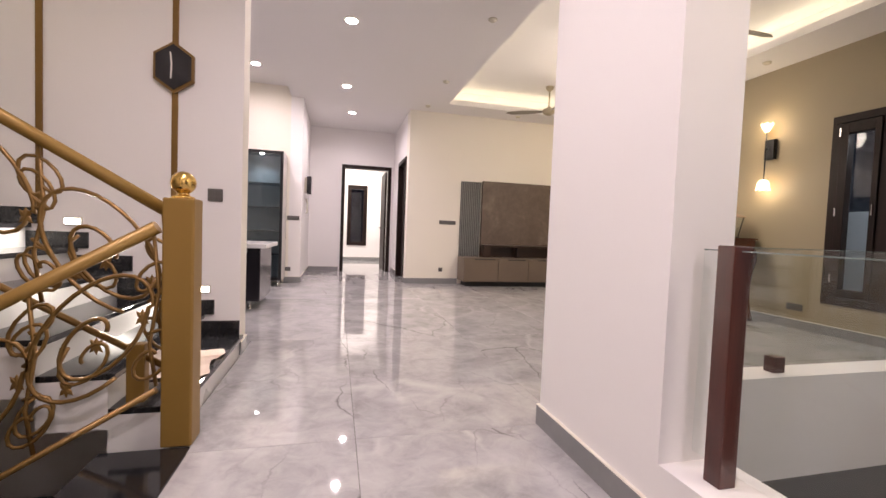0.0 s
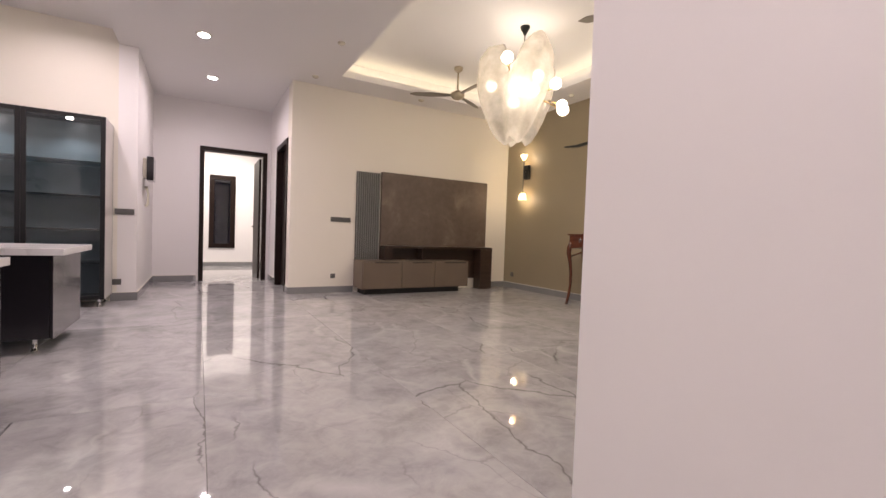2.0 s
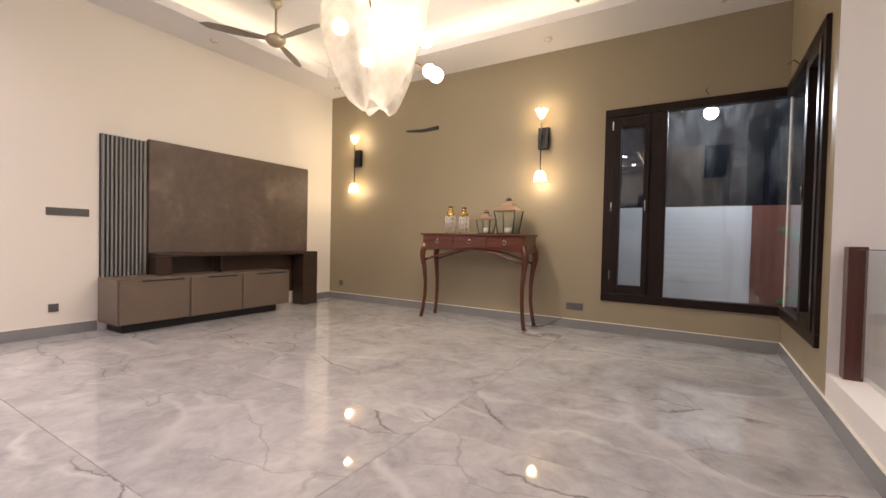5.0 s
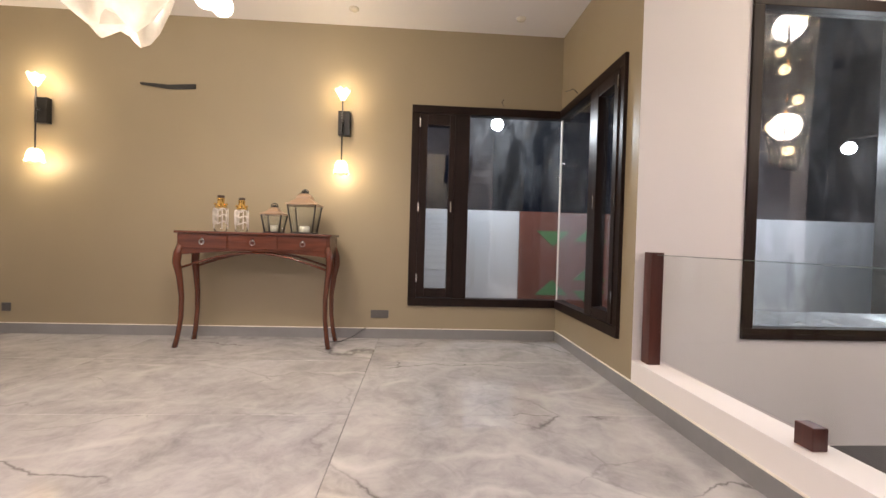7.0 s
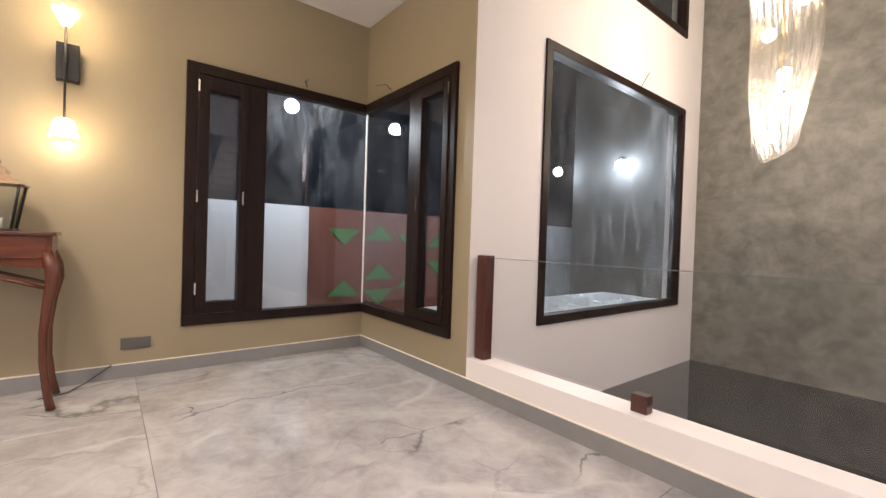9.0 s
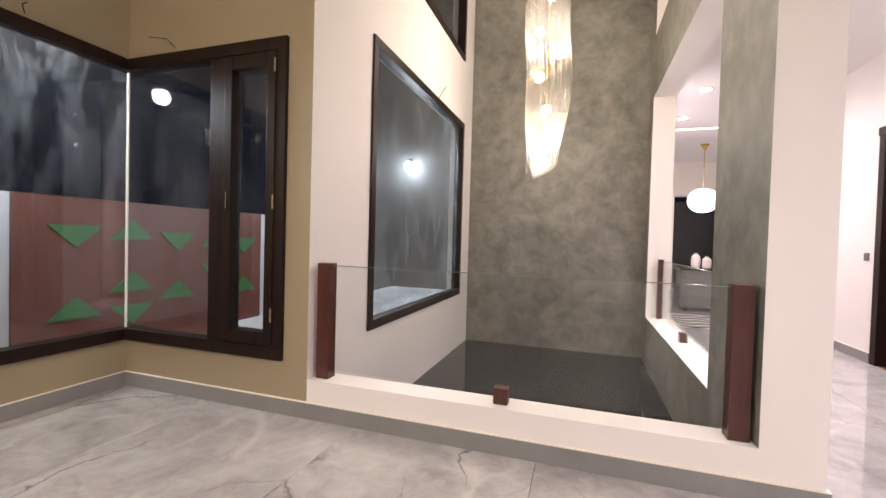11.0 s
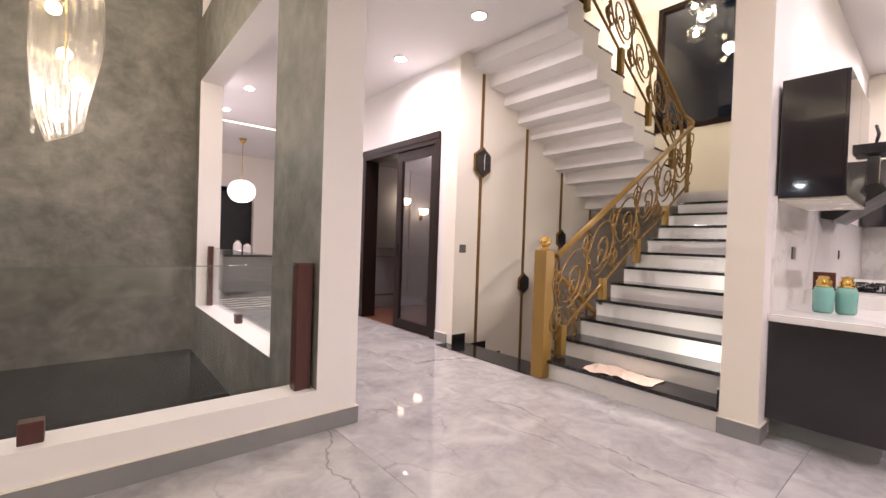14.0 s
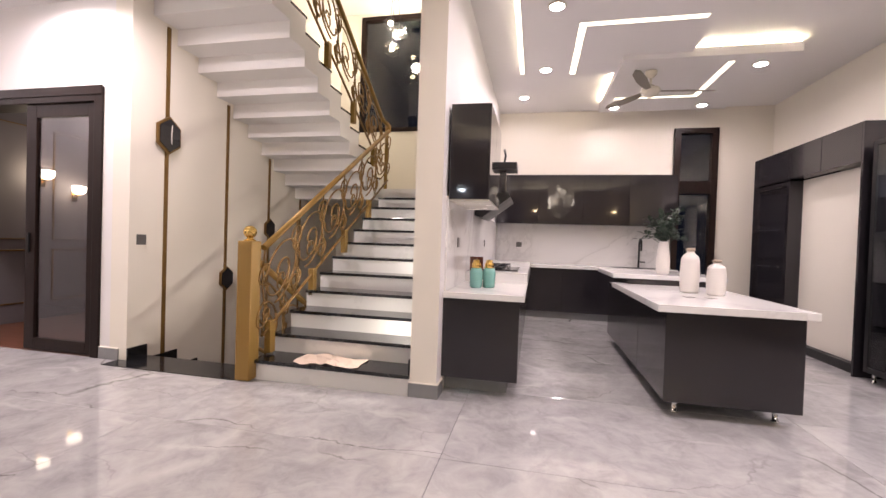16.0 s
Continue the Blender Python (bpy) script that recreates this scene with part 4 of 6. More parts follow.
def door_frame(name, axis, p0, p1, a0, a1, z1, label, w=0.08):
    e = root(name, p0 if axis == "x" else (a0 + a1) / 2, (a0 + a1) / 2 if axis == "x" else p0, 0, label, "door", kind="structure")
    for s, t, c, d in ((a0 - w, a0, 0, z1), (a1, a1 + w, 0, z1), (a0 - w, a1 + w, z1, z1 + w)):
        b = (p0, p1, s, t, c, d) if axis == "x" else (s, t, p0, p1, c, d)
        rooted(e, box("frame", *b, DARKWOOD, bevel=0.006))
    return e


e = door_frame("door_2", "y", 10.63, 10.83, 0.12, 1.18, 2.56, "dark walnut door standing open into a bright room")
leaf = rooted(e, box("leaf", 1.13, 1.175, 10.84, 11.8, 0.01, 2.54, DARKWOOD, bevel=0.004))
subpart(leaf, box("handle", 1.09, 1.129, 11.62, 11.74, 1.1, 1.13, BLACK, bevel=0.006))
e = door_frame("door_3", "x", 1.31, 1.52, 8.74, 9.7, 2.54, "closed dark walnut side door")
rooted(e, box("leaf", 1.42, 1.46, 8.74, 9.7, 0.01, 2.54, DARKWOOD, bevel=0.004))


def sliding_door():
    e = root("door_4", -0.97, -0.5, 0, "dark walnut sliding door with frosted glass, half open", "door", kind="structure")
    frame_bars(e, [(-1.09, -0.85, -1.48, -1.38, 0, 2.64), (-1.09, -0.85, 0.37, 0.47, 0, 2.64), (-1.09, -0.85, -1.38, 0.37, 2.5, 2.64), (-0.849, -0.84, -1.485, 0.475, 2.56, 2.65)], name="frame")
    y0, y1 = -0.52, 0.4
    frame_bars(e, [(-0.93, -0.88, y0, y0 + 0.13, 0.01, 2.5), (-0.93, -0.88, y1 - 0.13, y1, 0.01, 2.5), (-0.93, -0.88, y0 + 0.13, y1 - 0.13, 0.01, 0.13), (-0.93, -0.88, y0 + 0.13, y1 - 0.13, 2.37, 2.5)], name="leaf_rail")
    rooted(e, box("glass", -0.91, -0.9, y0 + 0.13, y1 - 0.13, 0.13, 2.37, DOORGLASS, bevel=0))
    rooted(e, box("handle", -0.879, -0.86, y0 + 0.05, y0 + 0.07, 1.0, 1.2, BLACK, bevel=0.004))


sliding_door()


def lounge_wall_panels():
    e = root("wall_moulding", -3.0, -2.05, 0.4, "gold moulded frames on the plum wall", "wall moulding")
    for x in (-1.7, -2.5, -3.3, -4.1):
        for z0, z1 in ((0.25, 0.95), (1.1, 2.6)):
            bm = bmesh.new()
            tube(bm, [(x - 0.3, -2.045, z0), (x + 0.3, -2.045, z0), (x + 0.3, -2.045, z1), (x - 0.3, -2.045, z1)], 0.016, 6, closed=True)
            rooted(e, obj("frame", bm, GOLD))


def lounge_lamp(x, z):
    e = root("wall_lamp", x, -2.05, z, "small brass wall lamp with a lit shade", "wall lamp", "lounge wall lamps")
    rooted(e, box("back_plate", x - 0.04, x + 0.04, -2.049, -2.03, z - 0.1, z + 0.06, BRASS))
    bm = bmesh.new()
    tube(bm, [(x, -2.03, z - 0.04), (x, -1.96, z - 0.04), (x, -1.95, z)], 0.008, 6)
    rooted(e, obj("arm", bm, BRASS))
    bm = bmesh.new()
    lathe(bm, [(0.03, z), (0.075, z + 0.03), (0.09, z + 0.09), (0.085, z + 0.12), (0.02, z + 0.13)], x, -1.95, 14)
    o = rooted(e, obj("shade", bm, BULBW, smooth=True))
    o.visible_shadow = False
    lamp("lounge_lamp", "POINT", (x, -1.93, z + 0.06), 6, WARM, 0.06)


lounge_wall_panels()
lounge_lamp(-2.47, 1.76)
lounge_lamp(-2.05, 1.92)
# Added fill light without a fixture, brightening the lounge behind the glass.
lamp("lounge_ceiling_lamp", "POINT", (-3.2, -0.8, 3.1), 14, (1.0, 0.85, 0.75), 0.15)


def balustrade(name, axis, pos, a0, a1, z0, posts, clips, post_half=0.045):
    e = root(name, pos if axis == "x" else (a0 + a1) / 2, (a0 + a1) / 2 if axis == "x" else pos, z0, "frameless glass balustrade between dark red wooden posts", "balustrade")

    def b(nm, s, t, c, d, half, m, bev):
        dims = (pos - half, pos + half, s, t, c, d) if axis == "x" else (s, t, pos - half, pos + half, c, d)
        return rooted(e, box(nm, *dims, m, bevel=bev))
    g = b("glass_panel", a0 + 0.03, a1 - 0.03, z0 + 0.06, 1.06, 0.006, PANE, 0.0)
    g.visible_shadow = False
    b("glass_edge", a0 + 0.03, a1 - 0.03, 1.0605, 1.0645, 0.006, GLASSEDGE, 0.0)
    for s, t in posts:
        b("post", s, t, z0, 1.08, post_half, REDPOST, 0.004)
    for c in clips:
        b("clamp", c - 0.045, c + 0.045, z0, z0 + 0.1, 0.035, REDPOST, 0.004)


balustrade("glass_balustrade", "y", 1.97, 1.4, 4.05, 0.27, ((1.42, 1.52), (3.92, 4.02)), (2.71,))
balustrade("glass_balustrade", "x", 1.24, -1.9, 1.16, 0.27, ((0.985, 1.05), (-1.88, -1.815)), (-0.4,), 0.034)


# ---- lamps ----
def downlight(x, y, z):
    e = root("downlight", x, y, z, "small round recessed ceiling light, lit", "ceiling light", "recessed ceiling lights")
    bm = bmesh.new()
    lathe(bm, [(0.09, -0.001), (0.09, -0.008), (0.072, -0.014), (0.068, -0.006)], n=20)
    o = obj("ring", bm, IVORY)
    o.parent = e
    bm = bmesh.new()
    lathe(bm, [(0.067, -0.013), (0.067, -0.016), (0.02, -0.018)], n=16)
    o = obj("lens", bm, LAMPWHITE)
    o.parent = e


for p in DOWN:
    if p[1] < 12:
        downlight(*p)
downlight(0.5, 13.0, CEIL)


def sprinkler(x, y):
    e = root("ceiling_spot", x, y, CEIL, "small unlit round spot in the ceiling", "ceiling spot", "unlit ceiling spots")
    bm = bmesh.new()
    lathe(bm, [(0.05, -0.001), (0.05, -0.012), (0.03, -0.028), (0.01, -0.03)], n=14)
    o = obj("body", bm, IVORY)
    o.parent = e


for p in ((5.45, 4.41), (5.45, 2.66), (5.45, 6.3), (1.6, 6.6), (1.6, 4.5), (1.6, 8.0), (3.5, 8.05), (5.45, 7.9)):
    sprinkler(*p)


def wrapped_chandelier():
    cx, cy = 3.72, 5.5
    e = root("chandelier", cx, cy, 3.84, "arm chandelier with lit globes wrapped in crumpled plastic", "chandelier")
    bm = bmesh.new()
    lathe(bm, [(0.065, 3.838), (0.06, 3.81), (0.02, 3.74), (0.008, 3.72)], cx, cy, 14)
    tube(bm, [(cx, cy, 3.73), (cx, cy, 3.0)], 0.009, 6)
    rooted(e, obj("canopy_rod", bm, BLACK, smooth=True))
    bm = bmesh.new()
    bulbs = []
    for k in range(6):
        a, r, z = k * 1.047 + 0.3, (0.38, 0.28, 0.42)[k % 3], (3.32, 2.92, 3.08)[k % 3]
        p = (cx + r * math.cos(a), cy + r * math.sin(a), z)
        tube(bm, [(cx, cy, 3.02), (cx + 0.45 * r * math.cos(a), cy + 0.45 * r * math.sin(a), 2.98), (p[0], p[1], z - 0.06)], 0.009, 5)
        bulbs.append(p)
    bulbs += [(cx + 0.34, cy - 0.4, 2.72), (cx + 0.52, cy - 0.2, 2.86)]
    for p in bulbs[-2:]:
        tube(bm, [(cx, cy, 3.0), p], 0.007, 5)
    rooted(e, obj("arms", bm, BRASS))
    for p in bulbs:
        bm = bmesh.new()
        bmesh.ops.create_icosphere(bm, subdivisions=3, radius=0.075, matrix=Matrix.Translation(p))
        rooted(e, obj("globe", bm, BULBW, smooth=True))
    bm = bmesh.new()
    n, rings = 72, []
    prof = [(0.24, 3.48), (0.38, 3.44), (0.46, 3.28), (0.45, 3.08), (0.40, 2.86), (0.33, 2.66), (0.26, 2.48), (0.20, 2.37), (0.14, 2.32)]
    for i, (r, z) in enumerate(prof):
        ring = []
        for k in range(n):
            a = 6.2832 * k / n
            lobe = 1 + 0.22 * math.sin(3 * a + 0.7 + 0.1 * i) + 0.07 * math.sin(5 * a + 0.4 * i) + 0.03 * math.sin(13 * a + 0.5 * i) + 0.10 * noise.noise((2 * math.cos(a), 2 * math.sin(a), z * 1.5))
            zz = z + (0.16 * math.sin(3 * a + 0.7) if i < 3 else 0.05 * math.sin(4 * a))
            ring.append(bm.verts.new((cx - 0.12 * (3.3 - z) + r * lobe * math.cos(a), cy + r * lobe * math.sin(a), zz)))
        rings.append(ring)
    for A, B in zip(rings, rings[1:]):
        for k in range(n):
            f = bm.faces.new((A[k], A[(k + 1) % n], B[(k + 1) % n], B[k]))
            f.smooth = True
    bm.faces.new(rings[-1])
    o = rooted(e, tagged(obj("plastic_wrap", bm, film_wrap("plastic_wrap", (0.42, 0.385, 0.335), 0.27)), "crumpled translucent protective film"))
    o.visible_shadow = False
    for dx, dy, dz in ((0.0, 0.0, 3.2), (-0.3, -0.3, 2.9), (0.35, 0.3, 2.95)):
        lamp("chandelier_lamp", "POINT", (cx + dx, cy + dy, dz), 19, (1.0, 0.85, 0.73), 0.2)
    lamp("chandelier_lamp", "SPOT", (cx + 0.34, cy - 0.4, 2.6), 75, (1.0, 0.85, 0.73), 0.12, angle=172, blend=0.5)


wrapped_chandelier()


def void_chandelier():
    cx, cy = 2.7, -0.35
    e = root("atrium_chandelier", cx, cy, 6.95, "long hanging chandelier of lit crystals wrapped in clear film", "chandelier")
    bm = bmesh.new()
    lathe(bm, [(0.2, 6.949), (0.2, 6.9), (0.03, 6.88)], cx, cy, 16)
    tube(bm, [(cx, cy, 6.89), (cx, cy, 2.4)], 0.012, 6)
    rooted(e, obj("canopy_rod", bm, BRASS))
    for k in range(12):
        a, z = k * 2.4, 2.22 + k * 0.29
        r = 0.05 if k == 0 else 0.13
        bm = bmesh.new()
        bmesh.ops.create_icosphere(bm, subdivisions=2, radius=0.055, matrix=Matrix.Translation((cx + r * math.cos(a), cy + r * math.sin(a), z)))
        rooted(e, obj("bulb", bm, BULB, smooth=True))
    for k in range(26):
        a, z = k * 2.399, 2.2 + (k * 0.618 % 1) * 3.4
        bm = bmesh.new()
        cuboid(bm, -0.018, 0.018, -0.006, 0.006, -0.16, 0.16, 0, 0.004)
        bmesh.ops.transform(bm, verts=bm.verts, matrix=pose(cx + 0.2 * math.cos(a), cy + 0.2 * math.sin(a), z, 0, 0, math.degrees(a)))
        rooted(e, obj("crystal_bar", bm, CRYSTAL))
    bm = bmesh.new()
    n, rings = 72, []
    for i in range(17):
        z = 2.06 + i * 0.22
        r = (0.12, 0.165, 0.195, 0.22, 0.235)[min(i, 4)]
        rings.append([bm.verts.new((cx + 0.02 * math.sin(i) + r * (1 + 0.06 * math.sin(17 * a + i * 0.1) + 0.05 * math.sin(4 * a)) * math.cos(a), cy + r * (1 + 0.06 * math.sin(17 * a + i * 0.1)) * math.sin(a), z + (-0.07 * math.cos(a) if i < 2 else 0))) for a in (6.2832 * k / n for k in range(n))])
    for A, B in zip(rings, rings[1:]):
        for k in range(n):
            f = bm.faces.new((A[k], A[(k + 1) % n], B[(k + 1) % n], B[k]))
            f.smooth = True
    bm.faces.new(rings[0])
    o = rooted(e, tagged(obj("plastic_wrap", bm, film_wrap("clear_film", (0.17, 0.16, 0.148), 0.6)), "clear protective film"))
    o.visible_shadow = False
    for z in (2.5, 3.6, 4.9):
        lamp("atrium_lamp", "POINT", (cx, cy, z), 40, (1.0, 0.86, 0.76), 0.15)


void_chandelier()


def fan(x, y, z, drop, turn, body, blade, group="ceiling fans"):
    e = root("ceiling_fan", x, y, z, "three-bladed ceiling fan, at rest", "fan", group)
    bm = bmesh.new()
    lathe(bm, [(0.075, -0.001), (0.07, -0.04), (0.03, -0.08), (0.018, -0.09)], n=16)
    lathe(bm, [(0.014, -0.08), (0.014, -drop)], n=10)
    lathe(bm, [(0.03, -drop + 0.03), (0.06, -drop), (0.11, -drop - 0.02), (0.12, -drop - 0.06), (0.09, -drop - 0.10), (0.03, -drop - 0.13)], n=20)
    o = obj("motor", bm, body, smooth=True)
    o.parent = e
    for k in range(3):
        a = radians(turn + 120 * k)
        bm = bmesh.new()
        pts = [(0.1, -0.03), (0.22, -0.05), (0.45, -0.07), (0.7, -0.055), (0.79, 0.0), (0.7, 0.045), (0.45, 0.055), (0.22, 0.04), (0.1, 0.03)]
        prism(bm, pts, "z", -0.006, 0.004)
        bmesh.ops.transform(bm, verts=bm.verts, matrix=Matrix.Translation((0, 0, -drop - 0.05)) @ Matrix.Rotation(a, 4, "Z") @ Matrix.Rotation(radians(12), 4, "X"))
        o = obj("blade", bm, blade)
        o.parent = e


FANGOLD = surface("champagne_fan_paint", (0.42, 0.36, 0.26), 0.3, metal=0.4, vary=0.1)
FANBLADE = surface("taupe_fan_blade", (0.24, 0.215, 0.18), 0.35, vary=0.1)
fan(3.72, 7.15, CEIL + 0.34, 0.4, 150, FANGOLD, FANBLADE)
fan(4.14, 3.93, CEIL + 0.34, 0.24, 120, FANGOLD, FANBLADE)
fan(-3.45, 5.97, KB, 0.2, -25, IVORY, FANBLADE, "kitchen fan")


slab("ceiling_stairs", [(-5.2, -0.9, 0.79, 3.65, 5.56, 5.66)], CEILING, "white ceiling over the stair landing")


def cube_pendant():
    x, y, top = -4.55, 2.08, 5.56
    e = root("pendant_cluster", x, y, top, "cluster of lit glass cube pendants over the landing", "pendant lamp")
    bm = bmesh.new()
    lathe(bm, [(0.11, top - 0.001), (0.11, top - 0.03), (0.09, top - 0.045), (0.01, top - 0.047)], x, y, 18)
    rooted(e, obj("canopy", bm, BLACK))
    for dx, dy, z, turn in ((0, -0.07, 5.0, 20), (0.05, 0.13, 4.8, 55), (-0.05, -0.05, 4.58, 80)):
        bm = bmesh.new()
        tube(bm, [(x + dx * 0.8, y + dy * 0.5, top - 0.045), (x + dx, y + dy, z + 0.11)], 0.005, 5)
        tube(bm, [(x + dx, y + dy, z + 0.12), (x + dx, y + dy, z + 0.06)], 0.018, 8)
        rooted(e, obj("cord", bm, BLACK))
        place = pose(x + dx, y + dy, z, 35, 28, turn)
        bm = bmesh.new()
        cuboid(bm, -0.085, 0.085, -0.085, 0.085, -0.085, 0.085, 0, 0.01)
        bmesh.ops.transform(bm, verts=bm.verts, matrix=place)
        o = rooted(e, obj("glass_cube", bm, PANE))
        o.visible_shadow = False
        bm = bmesh.new()
        k = 0.088
        for a in (-k, k):
            for c in (-k, k):
                for p, q in (((a, c, -k), (a, c, k)), ((a, -k, c), (a, k, c)), ((-k, a, c), (k, a, c))):
                    tube(bm, [place @ Vector(p), place @ Vector(q)], 0.005, 4)
        rooted(e, tagged(obj("cube_edges", bm, BLACK), "thin black metal edges"))
        bm = bmesh.new()
        bmesh.ops.create_icosphere(bm, subdivisions=2, radius=0.042, matrix=Matrix.Translation((x + dx, y + dy, z)))
        o = rooted(e, obj("bulb", bm, BULB, smooth=True))
        o.visible_shadow = False
    lamp("pendant_lamp", "POINT", (x, y, 4.78), 95, (1.0, 0.86, 0.72), 0.1)


cube_pendant()


def globe_pendant():
    x, y = -0.2, -6.0
    e = root("globe_pendant", x, y, CEIL, "white ribbed globe pendant, lit", "pendant lamp")
    bm = bmesh.new()
    lathe(bm, [(0.09, CEIL - 0.001), (0.03, CEIL - 0.1), (0.01, CEIL - 0.12)], x, y, 14)
    tube(bm, [(x, y, CEIL - 0.1), (x, y, 2.55)], 0.008, 6)
    rooted(e, obj("rod", bm, BRASS))
    bm = bmesh.new()
    lathe(bm, [(0.3 * math.sin(i * 0.2618) ** 0.8 if 0 < i < 12 else 0.02, 2.28 - 0.26 * math.cos(i * 0.2618)) for i in range(13)], x, y, 24)
    rooted(e, obj("globe", bm, glow("opal_globe", (1.0, 0.93, 0.92), 1.6), smooth=True))
    lamp("globe_lamp", "POINT", (x, y, 1.85), 40, NEUTRAL, 0.2)


globe_pendant()


def dining_sideboard():
    e = root("sideboard", -0.35, -5.1, 0, "low grey counter unit in the dining room", "sideboard")
    rooted(e, box("body", -1.1, 0.4, -5.3, -4.8, 0.08, 0.8, SLATGREY))
    rooted(e, box("top", -1.13, 0.43, -5.33, -4.77, 0.801, 0.84, BLACKSTONE))
    for x in (-1.0, 0.3):
        rooted(e, box("foot", x - 0.04, x + 0.04, -5.25, -4.85, 0.0, 0.079, BLACK))


dining_sideboard()


def rug():
    """A pale rug with dark zigzag bands."""
    e = root("rug", -0.2, -3.6, 0, "pale rug with dark zigzag bands on the floor", "rug")
    rooted(e, box("pile", -1.2, 0.8, -4.3, -2.9, 0.0005, 0.012, PORCELAIN, bevel=0.004))
    for k in range(5):
        y = -4.15 + 0.27 * k
        bm = bmesh.new()
        up = [(-1.15 + 0.19 * i, y + (0.1 if i % 2 else 0.0)) for i in range(11)]
        for (xa, ya), (xb, yb) in zip(up, up[1:]):
            prism(bm, [(xa, ya), (xb, yb), (xb, yb + 0.1), (xa, ya + 0.1)], "z", 0.0125, 0.015)
        rooted(e, obj("zigzag_band", bm, SLATDARK))


rug()
bm = bmesh.new()
cuboid(bm, -3.5, 1.1, -4.6, -4.54, CEIL - 0.012, CEIL - 0.001)
tagged(obj("ceiling_strip", bm, COVEWHITE), "thin lit strip across the dining ceiling", "light strip")
# Black sheet: its colour stands in for the dark beyond the doorway.
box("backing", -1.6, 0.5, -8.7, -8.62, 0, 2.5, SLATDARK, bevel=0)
tagged(bpy.data.objects["backing"], "black sheet standing in for the unlit space behind the dining doorway", "backdrop", kind="structure")


# ---- stairs: posts, rails and wall strips ----
def spiral(cx, cz, r0, r1, a0, turns, n=18):
    """Points of a scroll in the upright plane."""
    return [(cx + (r0 + (r1 - r0) * i / n) * math.cos(a0 + turns * 6.2832 * i / n), cz + (r0 + (r1 - r0) * i / n) * math.sin(a0 + turns * 6.2832 * i / n)) for i in range(n + 1)]


def scroll_panel(bm, x, y, z, slope, s, w=0.58, h=0.62):
    """One wrought bay between the bottom bar and the handrail, leaning with the stairs."""
    def put(pts, r):
        tube(bm, [(x + s * u, y, z + v + slope * u) for u, v in pts], r, 5)
    c = h * 0.5
    # a large ring whose end rolls inwards, and paired curls above and below it
    put(spiral(w * 0.52, c + 0.03, h * 0.36, h * 0.33, -1.9, 0.8, 24) + spiral(w * 0.52, c + 0.02, h * 0.30, 0.05, -3.2, 1.0, 20), 0.0105)
    put(spiral(w * 0.56, c - 0.06, 0.13, 0.025, 0.9, -1.2, 16), 0.009)
    for u, v, r, a, turn in ((0.06, 0.2, 0.13, 1.5, 1.2), (0.97, 0.80, 0.13, 4.6, 1.2), (0.06, 0.72, 0.10, -1.5, -1.2), (0.97, 0.22, 0.10, 1.7, -1.2)):
        put(spiral(w * u, h * v, r, 0.028, a, turn, 16), 0.009)
    put([(0.0, 0.0), (w * 0.06, h * 0.3), (-w * 0.02, h * 0.62), (w * 0.03, h)], 0.0095)
    for u, v in ((w * 0.5, c - 0.02), (w * 0.12, h * 0.5), (w * 0.74, h * 0.3)):
        for k in range(3):
            m = pose(x + s * u, y, z + v + slope * u, 0, 40 * k - 40, 0) @ Matrix.Diagonal((0.014, 0.008, 0.042, 1))
            bmesh.ops.create_icosphere(bm, subdivisions=1, radius=1, matrix=m)


def railing(name, x0, x1, y, z0, slope_sign, label, posts, start_bays=0.05):
    """Handrail, bottom bar and scroll bays along a flight from x0 to x1; z0 is the bottom bar's height at x0."""
    e = root(name, x0, y, z0, label, "stair railing")
    s = 1 if x1 > x0 else -1
    L = abs(x1 - x0)
    k = slope_sign * RISE / RUN

    def at(u, dz):
        return (x0 + s * u, y, z0 + k * u + dz)
    H = 0.78
    bm = bmesh.new()
    tube(bm, [at(0, H), at(L * 0.5, H), at(L, H)], 0.031, 10)
    rooted(e, obj("handrail", bm, POSTGOLD))
    bm = bmesh.new()
    tube(bm, [at(0, 0), at(L, 0)], 0.016, 6)
    rooted(e, obj("bottom_bar", bm, GOLD))
    n = max(1, round(L / 0.52))
    w = L / n
    for i in range(n):
        bm = bmesh.new()
        u = i * w
        scroll_panel(bm, x0 + s * u, y, z0 + k * u + 0.02, k, s, w, H - 0.05)
        rooted(e, tagged(obj("scroll_panel", bm, GOLD), "wrought iron scrolls painted gold"))
    for u in posts:
        p = at(u, 0)
        rooted(e, box("foot_block", p[0] - 0.04, p[0] + 0.04, y - 0.03, y + 0.03, p[2] - 0.24, p[2] + 0.05, POSTGOLD, bevel=0.006))


def newel():
    x, y = -0.765, 2.19
    e = root("newel_post", x, y, 0, "square gold-painted newel post with a brass ball", "newel post")
    rooted(e, box("shaft", x - 0.068, x + 0.068, y - 0.068, y + 0.068, 0.006, 1.2, POSTGOLD, bevel=0.01))
    bm = bmesh.new()
    lathe(bm, [(0.05, 1.2), (0.05, 1.207), (0.03, 1.215), (0.025, 1.225)] + [(0.055 * math.sin(a * 0.2618) + 0.001, 1.276 - 0.055 * math.cos(a * 0.2618)) for a in range(2, 13)], x, y, 18)
    rooted(e, obj("ball", bm, BRASS, smooth=True))


newel()
RL = "gold wrought-iron stair railing with scrolls"
railing("stair_railing", -0.86, -3.95, 2.26, 0.36, 1, RL, (0.12, 0.85, 1.6, 2.35))
railing("stair_railing", -0.86, -3.3, 2.15, 0.28, -1, RL + " going down", (1.4,))
railing("stair_railing", -3.95, -0.85, 2.13, LANDZ + 0.36, 1, RL + " on the upper flight", (0.3, 1.05, 1.8, 2.55))
bm = bmesh.new()
